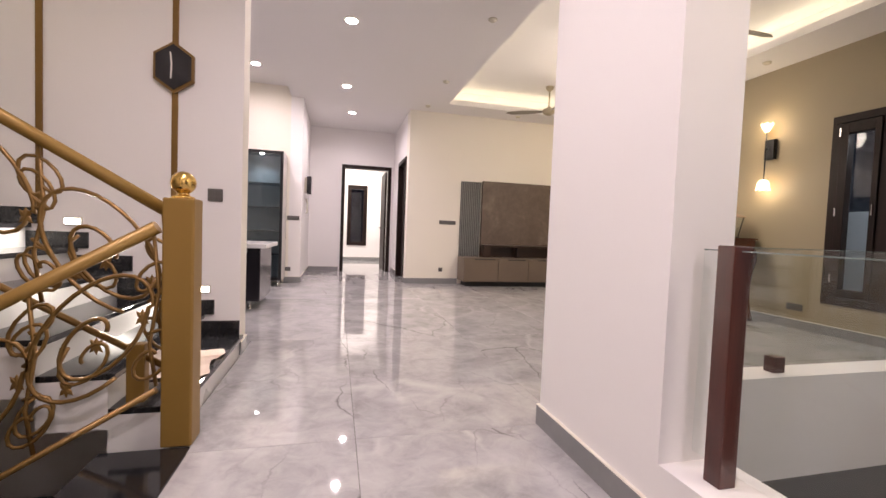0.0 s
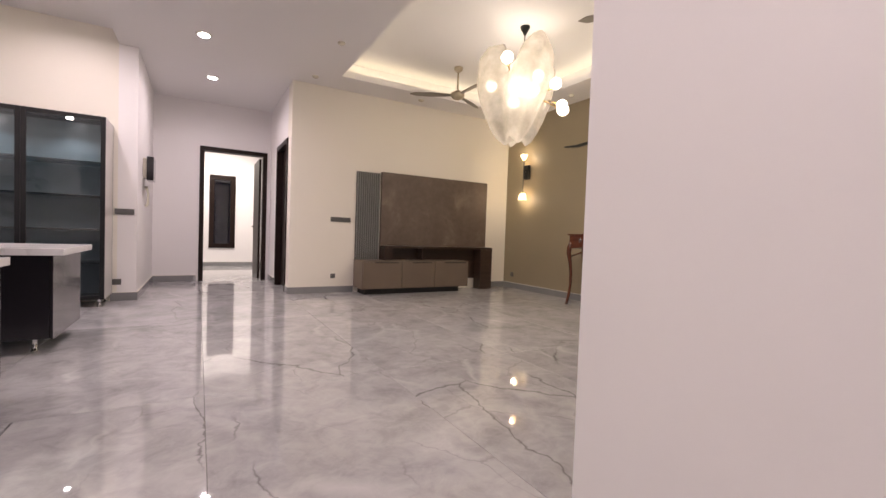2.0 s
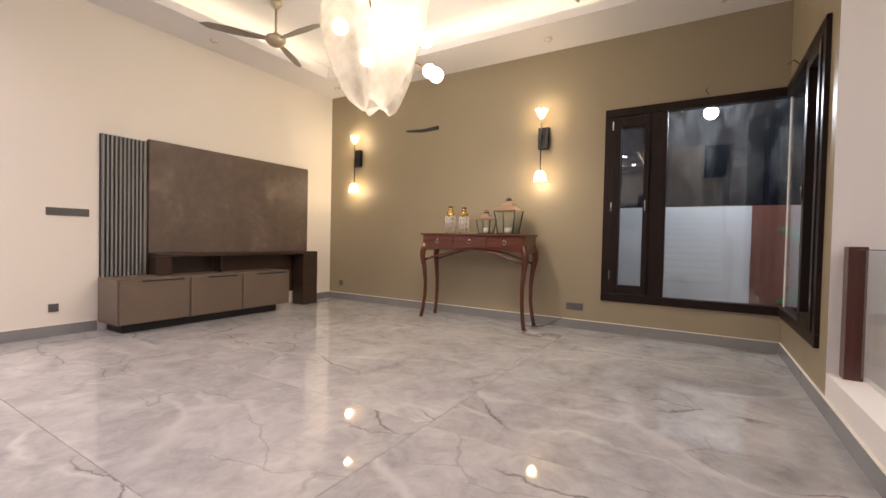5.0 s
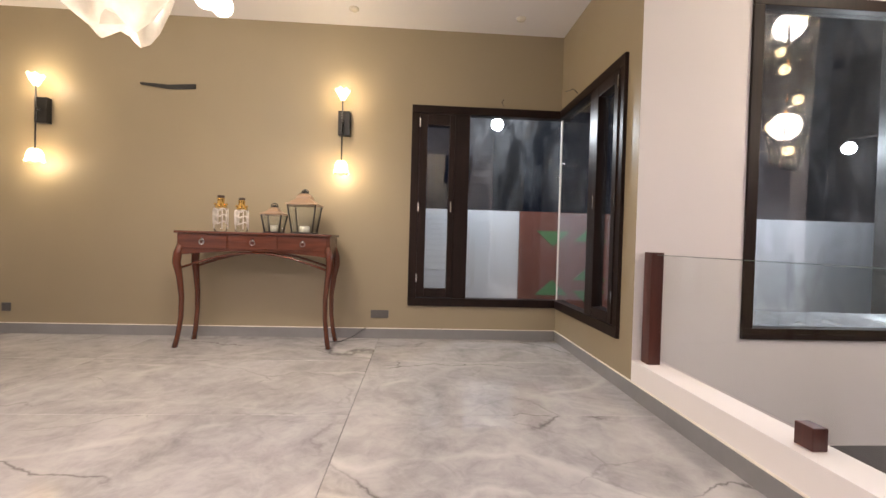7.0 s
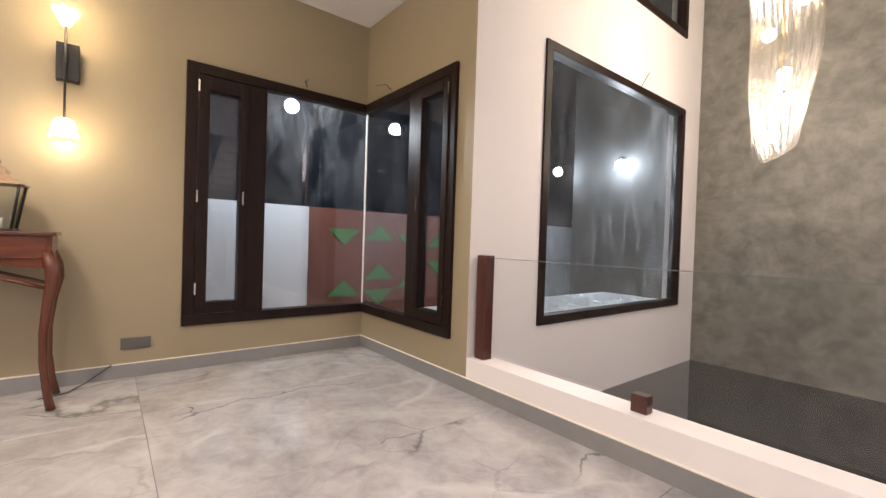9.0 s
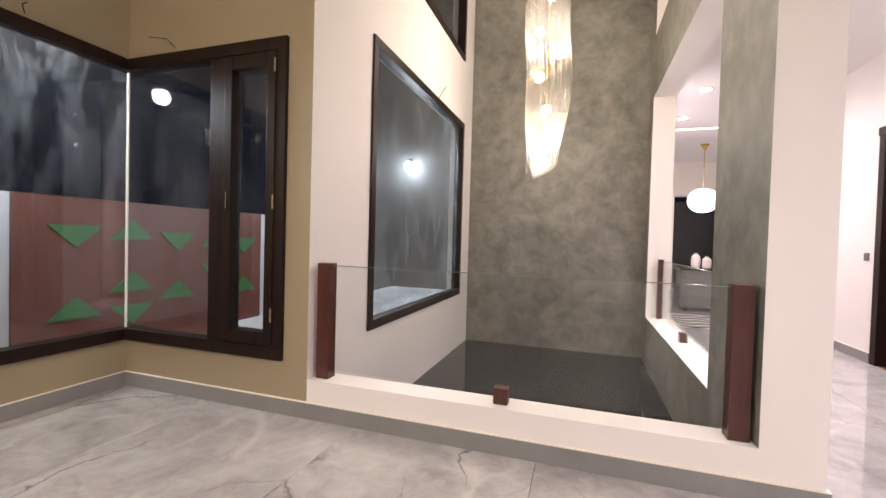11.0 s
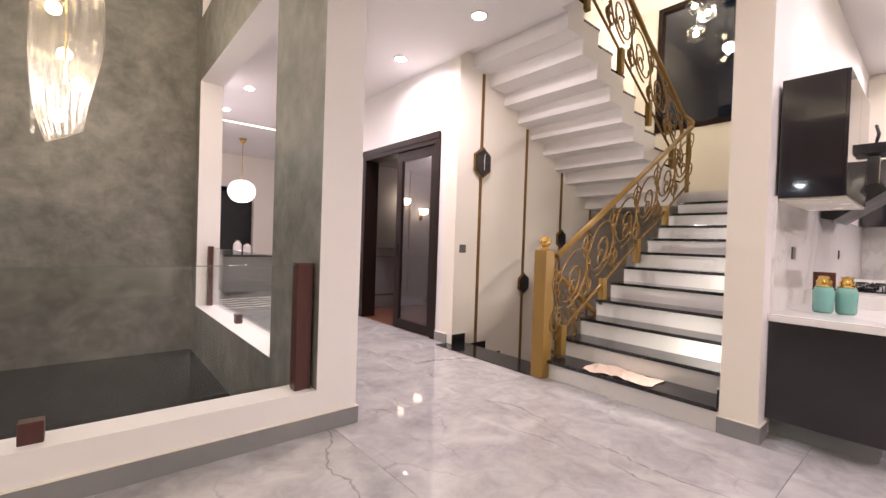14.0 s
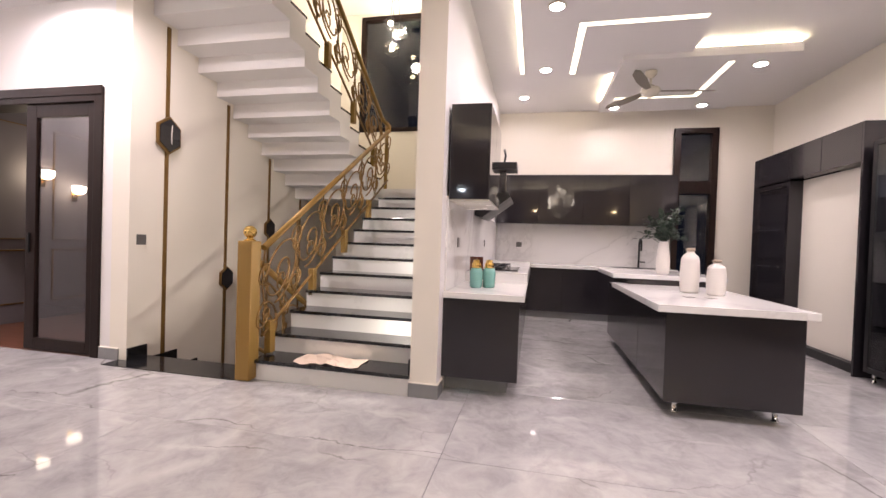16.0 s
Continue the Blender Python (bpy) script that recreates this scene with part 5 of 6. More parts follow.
tube(bm, [(-3.95, 2.26, 0.36 + RISE / RUN * 3.09 + 0.78), (-4.02, 2.24, LANDZ + 1.0), (-4.05, 2.19, LANDZ + 1.05), (-4.02, 2.14, LANDZ + 1.1), (-3.95, 2.13, LANDZ + 1.14)], 0.031, 8)
tube(bm, [(-4.05, 2.19, LANDZ), (-4.05, 2.19, LANDZ + 1.08)], 0.03, 8)
tagged(obj("railing_turn", bm, POSTGOLD), "gold railing bend at the landing", "stair railing")


def strip_wall():
    """Gold strips with black hexagon lamps on the stair walls."""
    def strip(x, y, side, z0, z1, hexz):
        e = root("wall_strip", x, y, z0, "gold strip with a black hexagon plaque on the stair wall", "wall decoration", "gold wall strips")
        rooted(e, box("strip", x - 0.022, x + 0.022, min(y, y + side * 0.012), max(y, y + side * 0.012), z0, z1, GOLD, bevel=0.003))
        for hz in hexz:
            big = 1.33 if x > -1.5 else 1.0
            for r, d0, d1, m in ((0.135 * big, 0.0125, 0.04, GOLD), (0.118 * big, 0.0405, 0.05, BLACKGLOSS)):
                bm = bmesh.new()
                prism(bm, [(x + r * 0.9 * math.sin(k * 1.0472), hz + r * 1.1 * math.cos(k * 1.0472)) for k in range(6)], "y", y + side * d0, y + side * d1)
                rooted(e, obj("plaque" if m is GOLD else "plaque_face", bm, m))
            if big > 1:
                bm = bmesh.new()
                prism(bm, [(x - 0.026, hz + 0.11), (x - 0.016, hz + 0.11), (x - 0.006, hz + 0.02), (x - 0.012, hz - 0.09), (x - 0.022, hz - 0.09), (x - 0.018, hz + 0.02)], "y", y + side * 0.0502, y + side * 0.0512)
                rooted(e, tagged(obj("pale_vein", bm, PORCELAIN), "pale streak across the black face"))
    yS, yN = 0.79, 3.65
    strip(-1.27, yS, 1, -0.05, 3.38, (2.26,))
    strip(-2.16, yS, 1, -0.6, 2.86, (0.70,))
    strip(-3.02, yS, 1, -1.1, 2.36, (1.35,))
    strip(-3.85, yS, 1, -1.6, 1.86, ())
    strip(-1.29, yN, -1, 0.6, 5.0, (2.27,))
    strip(-2.17, yN, -1, 1.1, 5.5, (3.5,))


strip_wall()


def stair_skirting():
    bm = bmesh.new()
    for i in range(11):
        x0 = SX - RUN * (i + 1)
        cuboid(bm, x0, x0 + RUN + (0.1 if i else 0.0), 3.634, 3.6495, RISE * (i + 1) + 0.0005, RISE * (i + 1) + 0.12, 0, 0.001)
    for i in range(6):
        x0 = SX - 0.28 - RUN * (i + 1)
        cuboid(bm, x0 - 0.08, x0 + RUN, 0.7905, 0.804, -RISE * (i + 1) + 0.0005, -RISE * (i + 1) + 0.15, 0, 0.001)
    cuboid(bm, SX - 0.28, SX - 0.07, 0.7905, 0.806, 0.0065, 0.12, 0, 0.001)
    tagged(obj("stair_skirting", bm, BLACKSTONE), "stepped black granite skirting along the stairs", "baseboard", kind="structure")


stair_skirting()


def step_light(x, z):
    e = root("step_light", x, 3.65, z, "small lit step light in the stair wall", "wall light", "step lights")
    rooted(e, box("body", x - 0.06, x + 0.06, 3.636, 3.6495, z - 0.03, z + 0.03, IVORY, bevel=0.003))
    lamp("step_lamp", "AREA", (x, 3.62, z), 7, (1.0, 0.9, 0.8), 0.06, target=(x, 1.2, z - 0.5))
    rooted(e, box("lens", x - 0.05, x + 0.05, 3.633, 3.6355, z - 0.02, z + 0.02, glow("step_lens", (1.0, 0.93, 0.85), 20), bevel=0))


for x, z in ((-1.08, 0.55), (-1.96, 1.06), (-2.85, 1.58)):
    step_light(x, z)


def paper():
    bm = bmesh.new()
    n = 14
    top = [[None] * (n + 1) for _ in range(5)]
    for j in range(5):
        for i in range(n + 1):
            x = -1.07 + 0.068 * j + 0.02 * math.sin(i * 0.7) + 0.015 * noise.noise((i * 1.3, j * 2.1, 0))
            y = 2.6 + 0.042 * i + 0.01 * math.sin(j * 2.1)
            top[j][i] = bm.verts.new((x, y, 0.176 + 0.045 * abs(noise.noise((x * 11, y * 7, 3)))))
    for j in range(4):
        for i in range(n):
            bm.faces.new((top[j][i], top[j][i + 1], top[j + 1][i + 1], top[j + 1][i]))
    ob = obj("paper_sheet", bm, PAPER)
    m = ob.modifiers.new("thick", "SOLIDIFY")
    m.thickness = 0.003
    tagged(ob, "crumpled pale paper lying on the bottom step", "paper")


paper()


# ---- corridor ----
def intercom():
    e = root("intercom", -0.71, 9.2, 1.9, "black video door phone with a handset below", "door phone")
    rooted(e, box("bracket", -0.709, -0.66, 9.0, 9.25, 1.78, 2.08, IVORY, bevel=0.005))
    rooted(e, box("screen", -0.659, -0.57, 8.95, 9.3, 1.74, 2.1, BLACKGLOSS, bevel=0.008))
    bm = bmesh.new()
    tube(bm, [(-0.69, 9.2, 1.35), (-0.66, 9.2, 1.38), (-0.655, 9.2, 1.55), (-0.68, 9.2, 1.66)], [0.02, 0.018, 0.014, 0.022], 8)
    rooted(e, obj("handset", bm, IVORY))


intercom()


# ---- kitchen ----
def cabinet_run(name, x0, x1, y0, y1, z0, z1, n, face, label, mat=CHARCOAL, legs=0.0):
    """A run of units with flush doors on one face."""
    e = root(name, (x0 + x1) / 2, (y0 + y1) / 2, z0 - legs, label, "kitchen cabinet")
    rooted(e, box("body", x0, x1, y0, y1, z0, z1, mat, bevel=0.002))
    for i in range(n):
        g = 0.002
        if face in "+x-x":
            w = (y1 - y0) / n
            a = y0 + i * w
            b = (x1 + 0.0005, x1 + 0.018) if face == "+x" else (x0 - 0.018, x0 - 0.0005)
            o = box("door", b[0], b[1], a + g, a + w - g, z0 + g, z1 - g, mat, bevel=0.002)
        else:
            w = (x1 - x0) / n
            a = x0 + i * w
            b = (y1 + 0.0005, y1 + 0.018) if face == "+y" else (y0 - 0.018, y0 - 0.0005)
            o = box("door", a + g, a + w - g, b[0], b[1], z0 + g, z1 - g, mat, bevel=0.002)
        rooted(e, o)
    return e


def steel_leg(e, x, y, h=0.1):
    bm = bmesh.new()
    lathe(bm, [(0.026, 0.0), (0.026, 0.012), (0.018, 0.016), (0.018, h - 0.01), (0.026, h - 0.001)], x, y, 12)
    rooted(e, tagged(obj("leg", bm, CHROME), "short steel leg"))


# peninsula beside the stairs
e = cabinet_run("peninsula_counter", -5.0, -0.97, 3.872, 4.47, 0.14, 0.79, 6, "+y", "charcoal lacquer base units with a white quartz top")
rooted(e, box("end_panel", -0.969, -0.95, 3.872, 4.49, 0.14, 0.79, CHARCOAL, bevel=0.002))
rooted(e, box("plinth", -4.95, -1.1, 3.872, 4.4, 0.0, 0.139, SKIRT, bevel=0))
rooted(e, box("worktop", -5.0, -0.92, 3.872, 4.53, 0.791, 0.84, QUARTZ, bevel=0.004))
rooted(e, box("upstand", -1.95, -1.93, 3.89, 4.5, 0.8405, 0.95, QUARTZ, bevel=0.003))
rooted(e, box("raised_top", -5.0, -1.95, 3.89, 4.53, 0.8405, 0.95, QUARTZ, bevel=0.004))
box("wall_backsplash", -5.5, -0.96, 3.8705, 3.888, 0.8405, 1.62, QUARTZ, bevel=0)
tagged(bpy.data.objects["wall_backsplash"], "white veined marble backsplash", "backsplash", kind="structure")
e = cabinet_run("wall_cabinet", -1.9, -0.95, 3.89, 4.2, 1.6, 2.37, 2, "+y", "glossy black wall cabinet", BLACKGLOSS)
rooted(e, tagged(box("underside", -1.88, -0.97, 3.895, 4.215, 1.585, 1.5995, IVORY, bevel=0.001), "pale underside panel"))
e = root("cooker_hood", -2.6, 4.05, 1.55, "black angled cooker hood with steel flue", "cooker hood")
bm = bmesh.new()
prism(bm, [(3.9, 1.56), (3.98, 1.54), (4.3, 1.78), (4.27, 1.84), (3.9, 1.8)], "x", -3.2, -2.4)
rooted(e, obj("hood_body", bm, BLACK))
rooted(e, box("flue", -2.65, -2.53, 4.08, 4.24, 1.8, 2.1, CHROME, bevel=0.003))
rooted(e, box("flue_cap", -2.75, -2.43, 3.9, 4.36, 2.1, 2.18, BLACK, bevel=0.004))
bm = bmesh.new()
tube(bm, [(-2.6, 4.2, 2.18), (-2.58, 4.22, 2.28), (-2.61, 4.2, 2.36)], 0.012, 6)
rooted(e, obj("duct_wire", bm, BLACK))
e = root("gas_hob", -2.6, 4.2, 0.95, "black glass gas hob with burners", "hob")
rooted(e, box("glass", -3.0, -2.2, 4.0, 4.42, 0.9505, 0.962, BLACKGLOSS, bevel=0.003))
for x in (-2.85, -2.6, -2.35):
    bm = bmesh.new()
    lathe(bm, [(0.05, 0.9625), (0.05, 0.98), (0.03, 0.99), (0.01, 0.992)], x, 4.2, 14)
    for a in range(4):
        tube(bm, [(x + 0.1 * math.cos(a * 1.57), 4.2 + 0.1 * math.sin(a * 1.57), 0.963), (x + 0.1 * math.cos(a * 1.57), 4.2 + 0.1 * math.sin(a * 1.57), 1.0), (x + 0.02 * math.cos(a * 1.57), 4.2 + 0.02 * math.sin(a * 1.57), 1.0)], 0.006, 5)
    rooted(e, obj("burner", bm, BLACK))
box("cutting_board", -2.05, -2.03, 3.92, 4.06, 0.9505, 1.1, MAHOG, bevel=0.005)
tagged(bpy.data.objects["cutting_board"], "small red-brown wooden board standing on the counter", "cutting board")


def gold_jar(x, y):
    e = root("jar", x, y, 0.84, "teal ceramic jar with a gold lid", "jar", "jars on the counter")
    bm = bmesh.new()
    lathe(bm, [(0.045, 0.0005), (0.055, 0.01), (0.06, 0.14), (0.05, 0.175), (0.035, 0.18)], n=18)
    o = obj("body", bm, TEAL)
    o.parent = e
    bm = bmesh.new()
    lathe(bm, [(0.046, 0.178), (0.04, 0.2), (0.045, 0.215), (0.03, 0.235), (0.032, 0.25), (0.01, 0.255)], n=16)
    o = obj("lid", bm, BRASS)
    o.parent = e


gold_jar(-1.38, 4.08)
gold_jar(-1.44, 4.19)
for x in (-1.5, -3.6):
    plate("socket_plate", x, x + 0.09, 3.8885, 3.899, 1.2, 1.29, 1, "x", "grey plastic wall socket", "socket")

# back run
e = cabinet_run("back_counter", -5.545, -4.99, 4.48, 6.8, 0.12, 0.86, 4, "+x", "black base units with a white quartz top along the back wall", CHARCOAL)
rooted(e, box("plinth", -5.54, -5.05, 4.48, 6.8, 0.0, 0.119, SKIRT, bevel=0))
rooted(e, box("worktop", -5.545, -4.94, 4.535, 6.84, 0.861, 0.91, QUARTZ, bevel=0.004))
box("wall_backsplash_back", -5.549, -5.532, 3.89, 6.85, 0.9105, 1.62, QUARTZ, bevel=0)
tagged(bpy.data.objects["wall_backsplash_back"], "white veined marble backsplash", "backsplash", kind="structure")
e = cabinet_run("wall_cabinet", -5.54, -5.2, 3.9, 6.86, 1.62, 2.48, 4, "+x", "glossy black wall cabinets along the back wall", BLACKGLOSS)
plate("socket_plate", -5.531, -5.522, 4.25, 4.35, 1.2, 1.29, 1, "y", "grey plastic wall socket", "socket")
e = root("kitchen_tap", -5.35, 6.35, 0.91, "black gooseneck kitchen tap", "tap")
bm = bmesh.new()
tube(bm, [(-5.4, 6.35, 0.911), (-5.4, 6.35, 1.3), (-5.38, 6.35, 1.37), (-5.32, 6.35, 1.4), (-5.26, 6.35, 1.37), (-5.24, 6.35, 1.3), (-5.24, 6.35, 1.2)], 0.016, 8)
rooted(e, obj("spout", bm, BLACK))
rooted(e, box("lever", -5.42, -5.38, 6.37, 6.45, 1.0, 1.02, BLACK))
box("sink_rim", -5.3, -5.0, 5.9, 6.65, 0.9105, 0.918, BLACK, bevel=0.003)
tagged(bpy.data.objects["sink_rim"], "black inset kitchen sink", "sink")

# island
e = cabinet_run("kitchen_island", -3.45, -0.98, 5.58, 6.4, 0.12, 0.79, 3, "-y", "charcoal lacquer kitchen island on steel legs with two white tops")
rooted(e, box("end_panel", -0.979, -0.96, 5.56, 6.46, 0.115, 0.79, CHARCOAL, bevel=0.003))
rooted(e, box("worktop", -2.75, -0.88, 5.48, 6.5, 0.791, 0.845, QUARTZ, bevel=0.004))
rooted(e, box("riser_panel", -3.4, -2.62, 5.62, 6.45, 0.791, 0.905, BLACKGLOSS, bevel=0.002))
rooted(e, box("raised_top", -3.72, -2.6, 5.46, 6.62, 0.906, 0.955, QUARTZ, bevel=0.004))
for x, y in ((-1.1, 5.68), (-1.1, 6.36), (-3.3, 5.68), (-3.3, 6.36), (-2.2, 5.68)):
    steel_leg(e, x, y, 0.12)
for y in (5.85, 6.02):
    o = rooted(e, box("pop_up_socket", -1.55, -1.47, y, y + 0.07, 0.8455, 0.849, PLASTIC, bevel=0.001))


def ribbed_vase(x, y, z, r, h, neck=True):
    e = root("ribbed_vase", x, y, z, "tall white ribbed ceramic bottle vase with a tan collar", "vase", "white vases on the island")
    bm = bmesh.new()
    prof = [(r * 0.85, 0.0005)]
    n = 22
    for i in range(n + 1):
        t = i / n
        prof.append((r * (0.9 + 0.1 * math.sin(t * 3.1)) + (0.0055 if i % 2 else 0.0), 0.006 + t * h * 0.76))
    prof += [(r * 0.78, h * 0.83), (r * 0.42, h * 0.88), (r * 0.4, h * 0.93)]
    lathe(bm, prof, n=28)
    o = obj("body", bm, PORCELAIN)
    o.parent = e
    bm = bmesh.new()
    lathe(bm, [(r * 0.42, h * 0.928), (r * 0.5, h * 0.94), (r * 0.5, h * 0.985), (r * 0.36, h)], n=20)
    o = obj("collar", bm, surface("tan_collar", (0.42, 0.34, 0.26), 0.5))
    o.parent = e


ribbed_vase(-1.95, 6.03, 0.845, 0.08, 0.42)
ribbed_vase(-1.8, 6.2, 0.845, 0.076, 0.32)
ribbed_vase(0.1, -5.05, 0.84, 0.08, 0.3)
ribbed_vase(-0.08, -5.0, 0.84, 0.08, 0.24)


def plant_vase():
    x, y, z = -3.0, 6.08, 0.955
    e = root("plant_vase", x, y, z, "white ceramic vase holding dark green leafy stems", "potted plant")
    bm = bmesh.new()
    lathe(bm, [(0.06, 0.0005), (0.072, 0.02), (0.076, 0.15), (0.064, 0.28), (0.05, 0.37), (0.054, 0.38), (0.04, 0.375)], n=20)
    o = obj("vase", bm, PORCELAIN)
    o.parent = e
    rnd = random.Random(5)
    stems, leaves = bmesh.new(), bmesh.new()
    for k in range(34):
        a, sp, hh = rnd.uniform(0, 6.28), rnd.uniform(0.06, 0.27), rnd.uniform(0.48, 0.84)
        p0, p2 = Vector((0, 0, 0.33)), Vector((sp * math.cos(a), sp * math.sin(a), hh - sp * 0.5))
        p1 = (p0 + p2) / 2 + Vector((0, 0, 0.06))
        tube(stems, [p0, p1, p2], 0.003, 4)
        for j in range(9):
            t = 0.35 + 0.65 * j / 8
            p = p0.lerp(p1, t * 2) if t < 0.5 else p1.lerp(p2, t * 2 - 1)
            d = Vector((rnd.uniform(-1, 1), rnd.uniform(-1, 1), rnd.uniform(-0.2, 0.7))).normalized()
            side = d.cross(Vector((0, 0, 1))).normalized()
            L, wd = rnd.uniform(0.055, 0.095), rnd.uniform(0.018, 0.028)
            up = side.cross(d) * 0.008
            vs = [leaves.verts.new(p), leaves.verts.new(p + d * L * 0.5 + side * wd + up), leaves.verts.new(p + d * L), leaves.verts.new(p + d * L * 0.5 - side * wd + up)]
            leaves.faces.new((vs[0], vs[1], vs[2])), leaves.faces.new((vs[0], vs[2], vs[3]))
    o = obj("stems", stems, LEAF)
    o.parent = e
    o = obj("leaves", leaves, LEAF)
    o.parent = e
    tagged(o, kind="stuff")


plant_vase()

# tall units
e = root("tall_unit", -3.8, 8.1, 0, "glossy charcoal tall unit with built-in ovens and an empty fridge niche", "kitchen cabinet")
YF = 7.82
rooted(e, box("side_panel", -4.86, -4.84, YF, 8.379, 0.0, 2.62, CHARCOAL))
rooted(e, box("divider_panel", -3.97, -3.94, YF, 8.379, 0.0, 2.2, CHARCOAL))
rooted(e, box("side_panel", -2.7, -2.67, YF, 8.379, 0.0, 2.62, CHARCOAL))
rooted(e, box("top_box", -4.839, -2.701, YF + 0.02, 8.379, 2.21, 2.62, CHARCOAL))
for a, b in ((-4.84, -3.96), (-3.955, -3.33), (-3.325, -2.7)):
    rooted(e, box("door", a + 0.002, b - 0.002, YF, YF + 0.018, 2.212, 2.62, CHARCOAL, bevel=0.002))
rooted(e, tagged(box("niche_back", -3.939, -2.701, 7.98, 8.0, 0.1, 2.2, CREAM, bevel=0), "pale panel closing the niche"))
rooted(e, box("oven_housing", -4.839, -3.971, YF + 0.03, 8.379, 0.1, 2.2, CHARCOAL))
rooted(e, box("lower_door", -4.838, -3.972, YF + 0.01, YF + 0.028, 0.1, 0.55, CHARCOAL, bevel=0.002))
for z0, z1 in ((0.56, 1.12), (1.16, 1.62), (1.66, 2.19)):
    oven = rooted(e, tagged(box("oven", -4.8, -4.0, YF + 0.005, YF + 0.028, z0, z1, BLACKGLOSS, bevel=0.004), "black glass oven front"))
    subpart(oven, box("oven_handle", -4.75, -4.05, YF - 0.03, YF - 0.012, z1 - 0.07, z1 - 0.05, CHROME, bevel=0.004))
rooted(e, box("plinth", -4.83, -2.71, YF + 0.08, 8.37, 0.0, 0.099, SLATDARK, bevel=0))


def display_cabinet():
    x0, x1, y0, y1, z0, z1 = -2.54, -0.98, 7.82, 8.37, 0.1, 2.38
    e = root("display_cabinet", (x0 + x1) / 2, 8.1, 0, "black framed display cabinet with lit glass shelves", "display cabinet")
    rooted(e, box("back", x0, x1, y1 - 0.02, y1, z0, z1, surface("slate_blue_back", (0.15, 0.19, 0.22), 0.3, vary=0.1)))
    rooted(e, box("side", x0, x0 + 0.02, y0 + 0.021, y1 - 0.021, z0, z1, BLACKGLOSS))
    rooted(e, tagged(box("side", x1 - 0.02, x1, y0 + 0.021, y1 - 0.021, z0, z1, surface("pale_grey_side", (0.5, 0.48, 0.46), 0.35)), "pale grey side panel"))
    rooted(e, box("top", x0 + 0.021, x1 - 0.021, y0 + 0.021, y1 - 0.021, z1 - 0.02, z1, BLACKGLOSS))
    rooted(e, box("bottom", x0 + 0.021, x1 - 0.021, y0 + 0.021, y1 - 0.021, z0, z0 + 0.02, BLACKGLOSS))
    for k in range(4):
        z = 0.55 + k * 0.42
        rooted(e, box("shelf", x0 + 0.03, x1 - 0.03, y0 + 0.06, y1 - 0.03, z, z + 0.01, FROST, bevel=0))
    for k in range(2):
        a, b = x0 + k * 0.78, x0 + (k + 1) * 0.78
        for s, t, c, d in ((a, a + 0.05, z0, z1), (b - 0.05, b, z0, z1), (a + 0.05, b - 0.05, z0, z0 + 0.05), (a + 0.05, b - 0.05, z1 - 0.05, z1)):
            rooted(e, box("door_frame", s + 0.001, t - 0.001, y0, y0 + 0.02, c, d, BLACK, bevel=0.002))
        o = rooted(e, box("glass_door", a + 0.05, b - 0.05, y0 + 0.006, y0 + 0.012, z0 + 0.05, z1 - 0.05, PANE, bevel=0))
        o.visible_shadow = False
        bm = bmesh.new()
        lathe(bm, [(0.035, z1 - 0.035), (0.035, z1 - 0.028), (0.01, z1 - 0.021)], a + 0.39, 8.05, 12)
        rooted(e, obj("cabinet_spot", bm, LAMPWHITE))
        lamp("cabinet_lamp", "SPOT", (a + 0.39, 8.05, z1 - 0.05), 14, (0.86, 0.92, 1.0), 0.03, angle=130)
    for x in (x0 + 0.06, x1 - 0.06):
        for y in (y0 + 0.06, y1 - 0.06):
            steel_leg(e, x, y, 0.1)


display_cabinet()


def film_sheet():
    bm = bmesh.new()
    rows = []
    for j in range(6):
        rows.append([bm.verts.new((4.45 + 0.12 * j, -1.3 + 0.12 * i, 0.465 + 0.16 * abs(noise.noise((i * 0.8, j * 0.8, 2))))) for i in range(18)])
    for A, B in zip(rows, rows[1:]):
        for i in range(17):
            bm.faces.new((A[i], A[i + 1], B[i + 1], B[i]))
    tagged(obj("plastic_sheet", bm, film_wrap("sheet_film", (0.9, 0.92, 0.95), 0.3)), "crumpled plastic sheet on the outer ledge", "plastic sheet")
    box("outer_ledge", 4.25, 5.3, -2.0, 1.6, -0.1, 0.46, OUTWHITE, bevel=0.01)
    tagged(bpy.data.objects["outer_ledge"], "white ledge outside the atrium window", "ledge", kind="structure")


film_sheet()


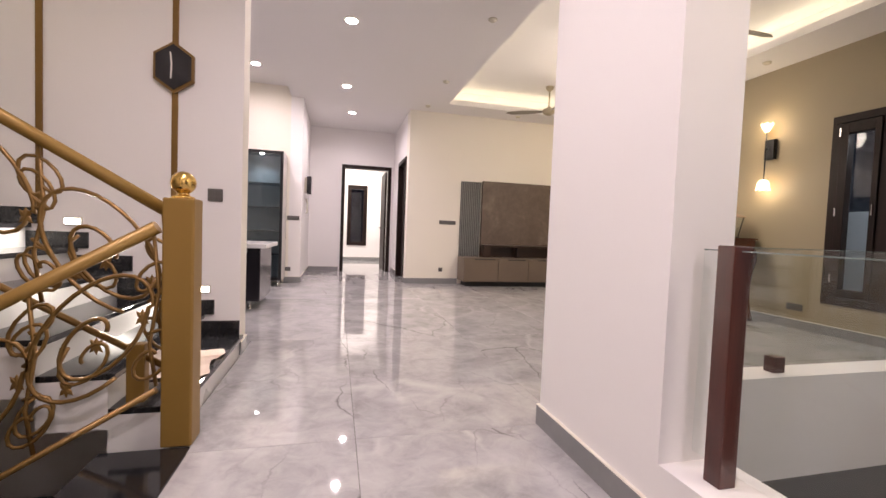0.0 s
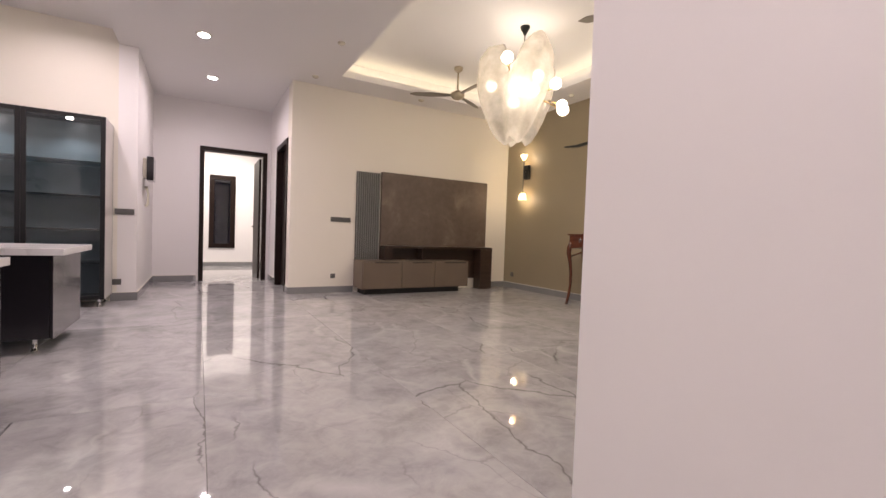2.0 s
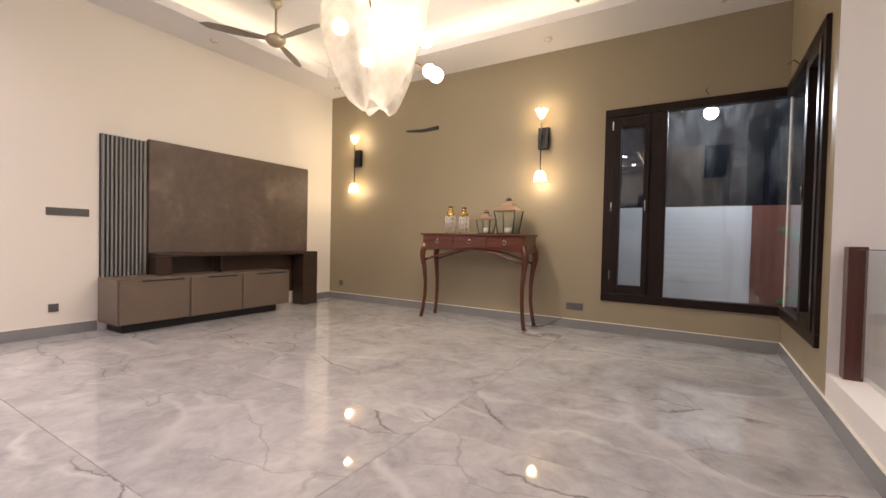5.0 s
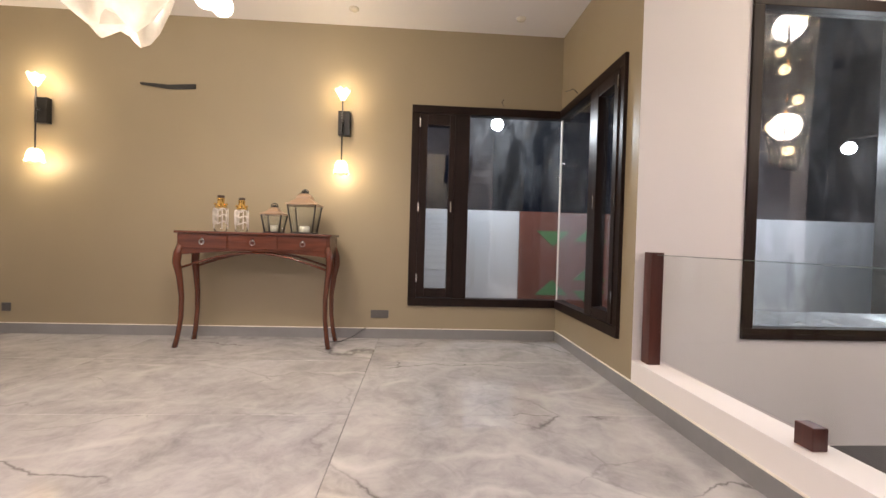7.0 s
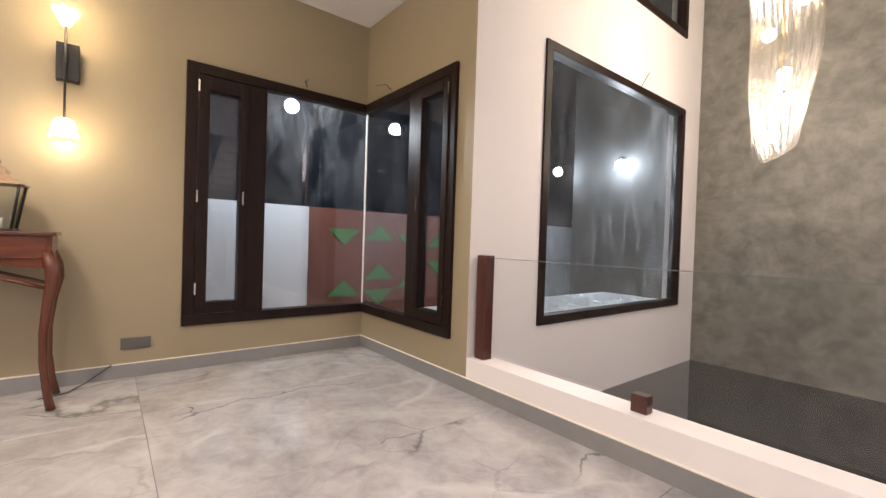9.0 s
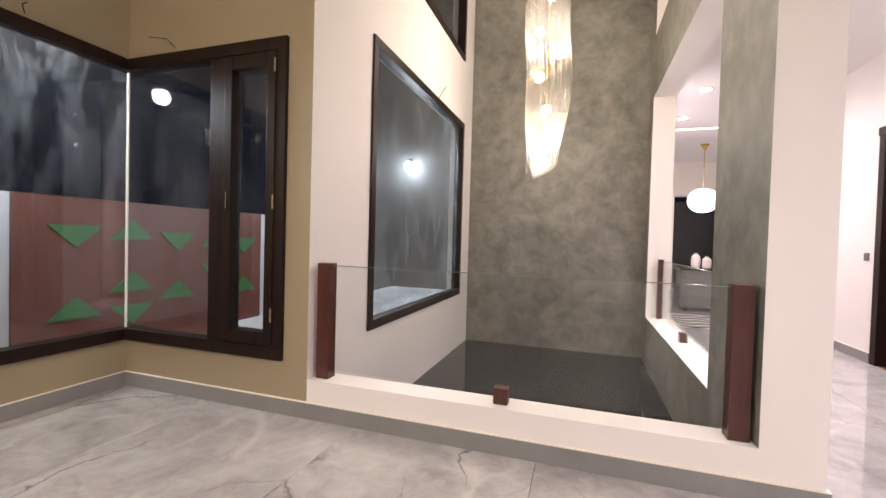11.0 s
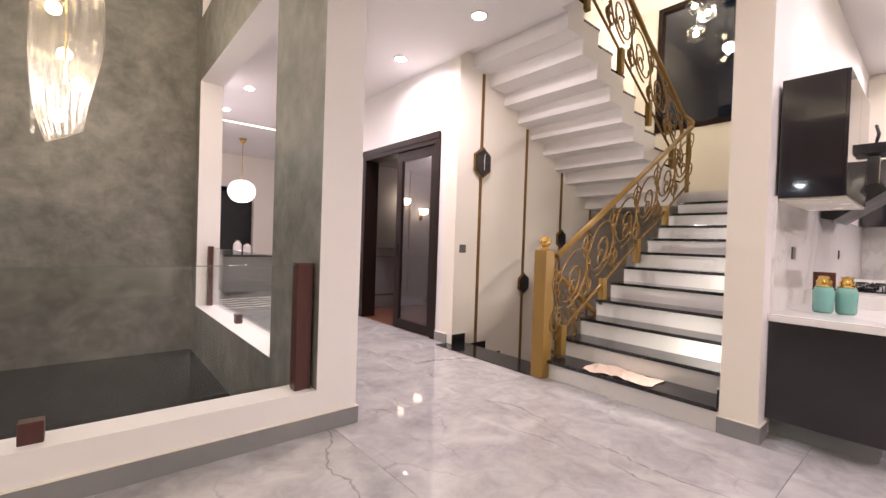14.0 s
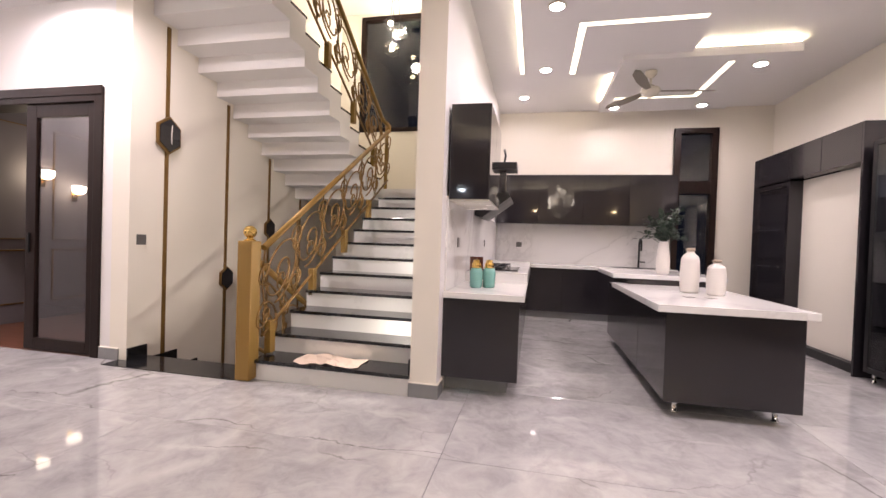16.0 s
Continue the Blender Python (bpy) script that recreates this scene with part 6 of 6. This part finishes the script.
def loose_wires():
    for k, pts in enumerate((((5.3, 2.08, 2.69), (5.35, 2.11, 2.75), (5.5, 2.14, 2.77)), ((5.8, 2.75, 2.68), (5.77, 2.78, 2.72), (5.75, 2.76, 2.74)), ((4.04, -0.5, 3.04), (3.99, -0.48, 3.1), (3.95, -0.5, 3.18)), ((5.79, 4.25, 0.12), (5.75, 4.4, 0.02), (5.6, 4.5, 0.006), (5.55, 4.65, 0.006)))):
        bm = bmesh.new()
        tube(bm, pts, 0.004, 5)
        tagged(obj("loose_wire", bm, BLACK), "short loose wire end hanging at the wall", "wire", "loose wire ends")


loose_wires()


# ---- floor tiles ----
def tiles():
    J = 0.0012
    me = {}

    def tile(parent, x0, x1, y0, y1):
        key = (round(x1 - x0, 3), round(y1 - y0, 3))
        if key not in me:
            bm = bmesh.new()
            w, d = key[0] / 2 - J, key[1] / 2 - J
            cuboid(bm, -w, w, -d, d, -0.0115, 0.0)
            bmesh.ops.bevel(bm, geom=[e for e in bm.edges if all(v.co.z > -0.001 for v in e.verts)], offset=0.0015, segments=1, affect="EDGES")
            me[key] = bpy.data.meshes.new("tile")
            bm.to_mesh(me[key])
            bm.free()
            me[key].materials.append(MARBLE)
        o = new("tile", me[key])
        o.location = ((x0 + x1) / 2, (y0 + y1) / 2, 0)
        o.parent = parent

    def lay(floor, X0, X1, Y0, Y1):
        xs = sorted({X0, X1, *[x for x in (0.08 + 1.2 * k for k in range(-8, 8)) if X0 + 0.02 < x < X1 - 0.02]})
        ys = sorted({Y0, Y1, *[y for y in (4.1 + 2.4 * k for k in range(-8, 8)) if Y0 + 0.5 < y < Y1 - 0.5]})
        for a, b in zip(xs, xs[1:]):
            for c, d in zip(ys, ys[1:]):
                tile(floor, a, b, c, d)
    F = bpy.data.objects
    lay(F["floor_base"], -5.55, 5.81, 4.1, 8.38)
    lay(F["floor_living"], -0.79, 5.81, 2.07, 4.1)
    lay(F["floor_hall"], -0.7, 1.12, 0.7, 2.07)
    lay(F["floor_hall"], -0.87, 1.12, -8.2, 0.7)


tiles()
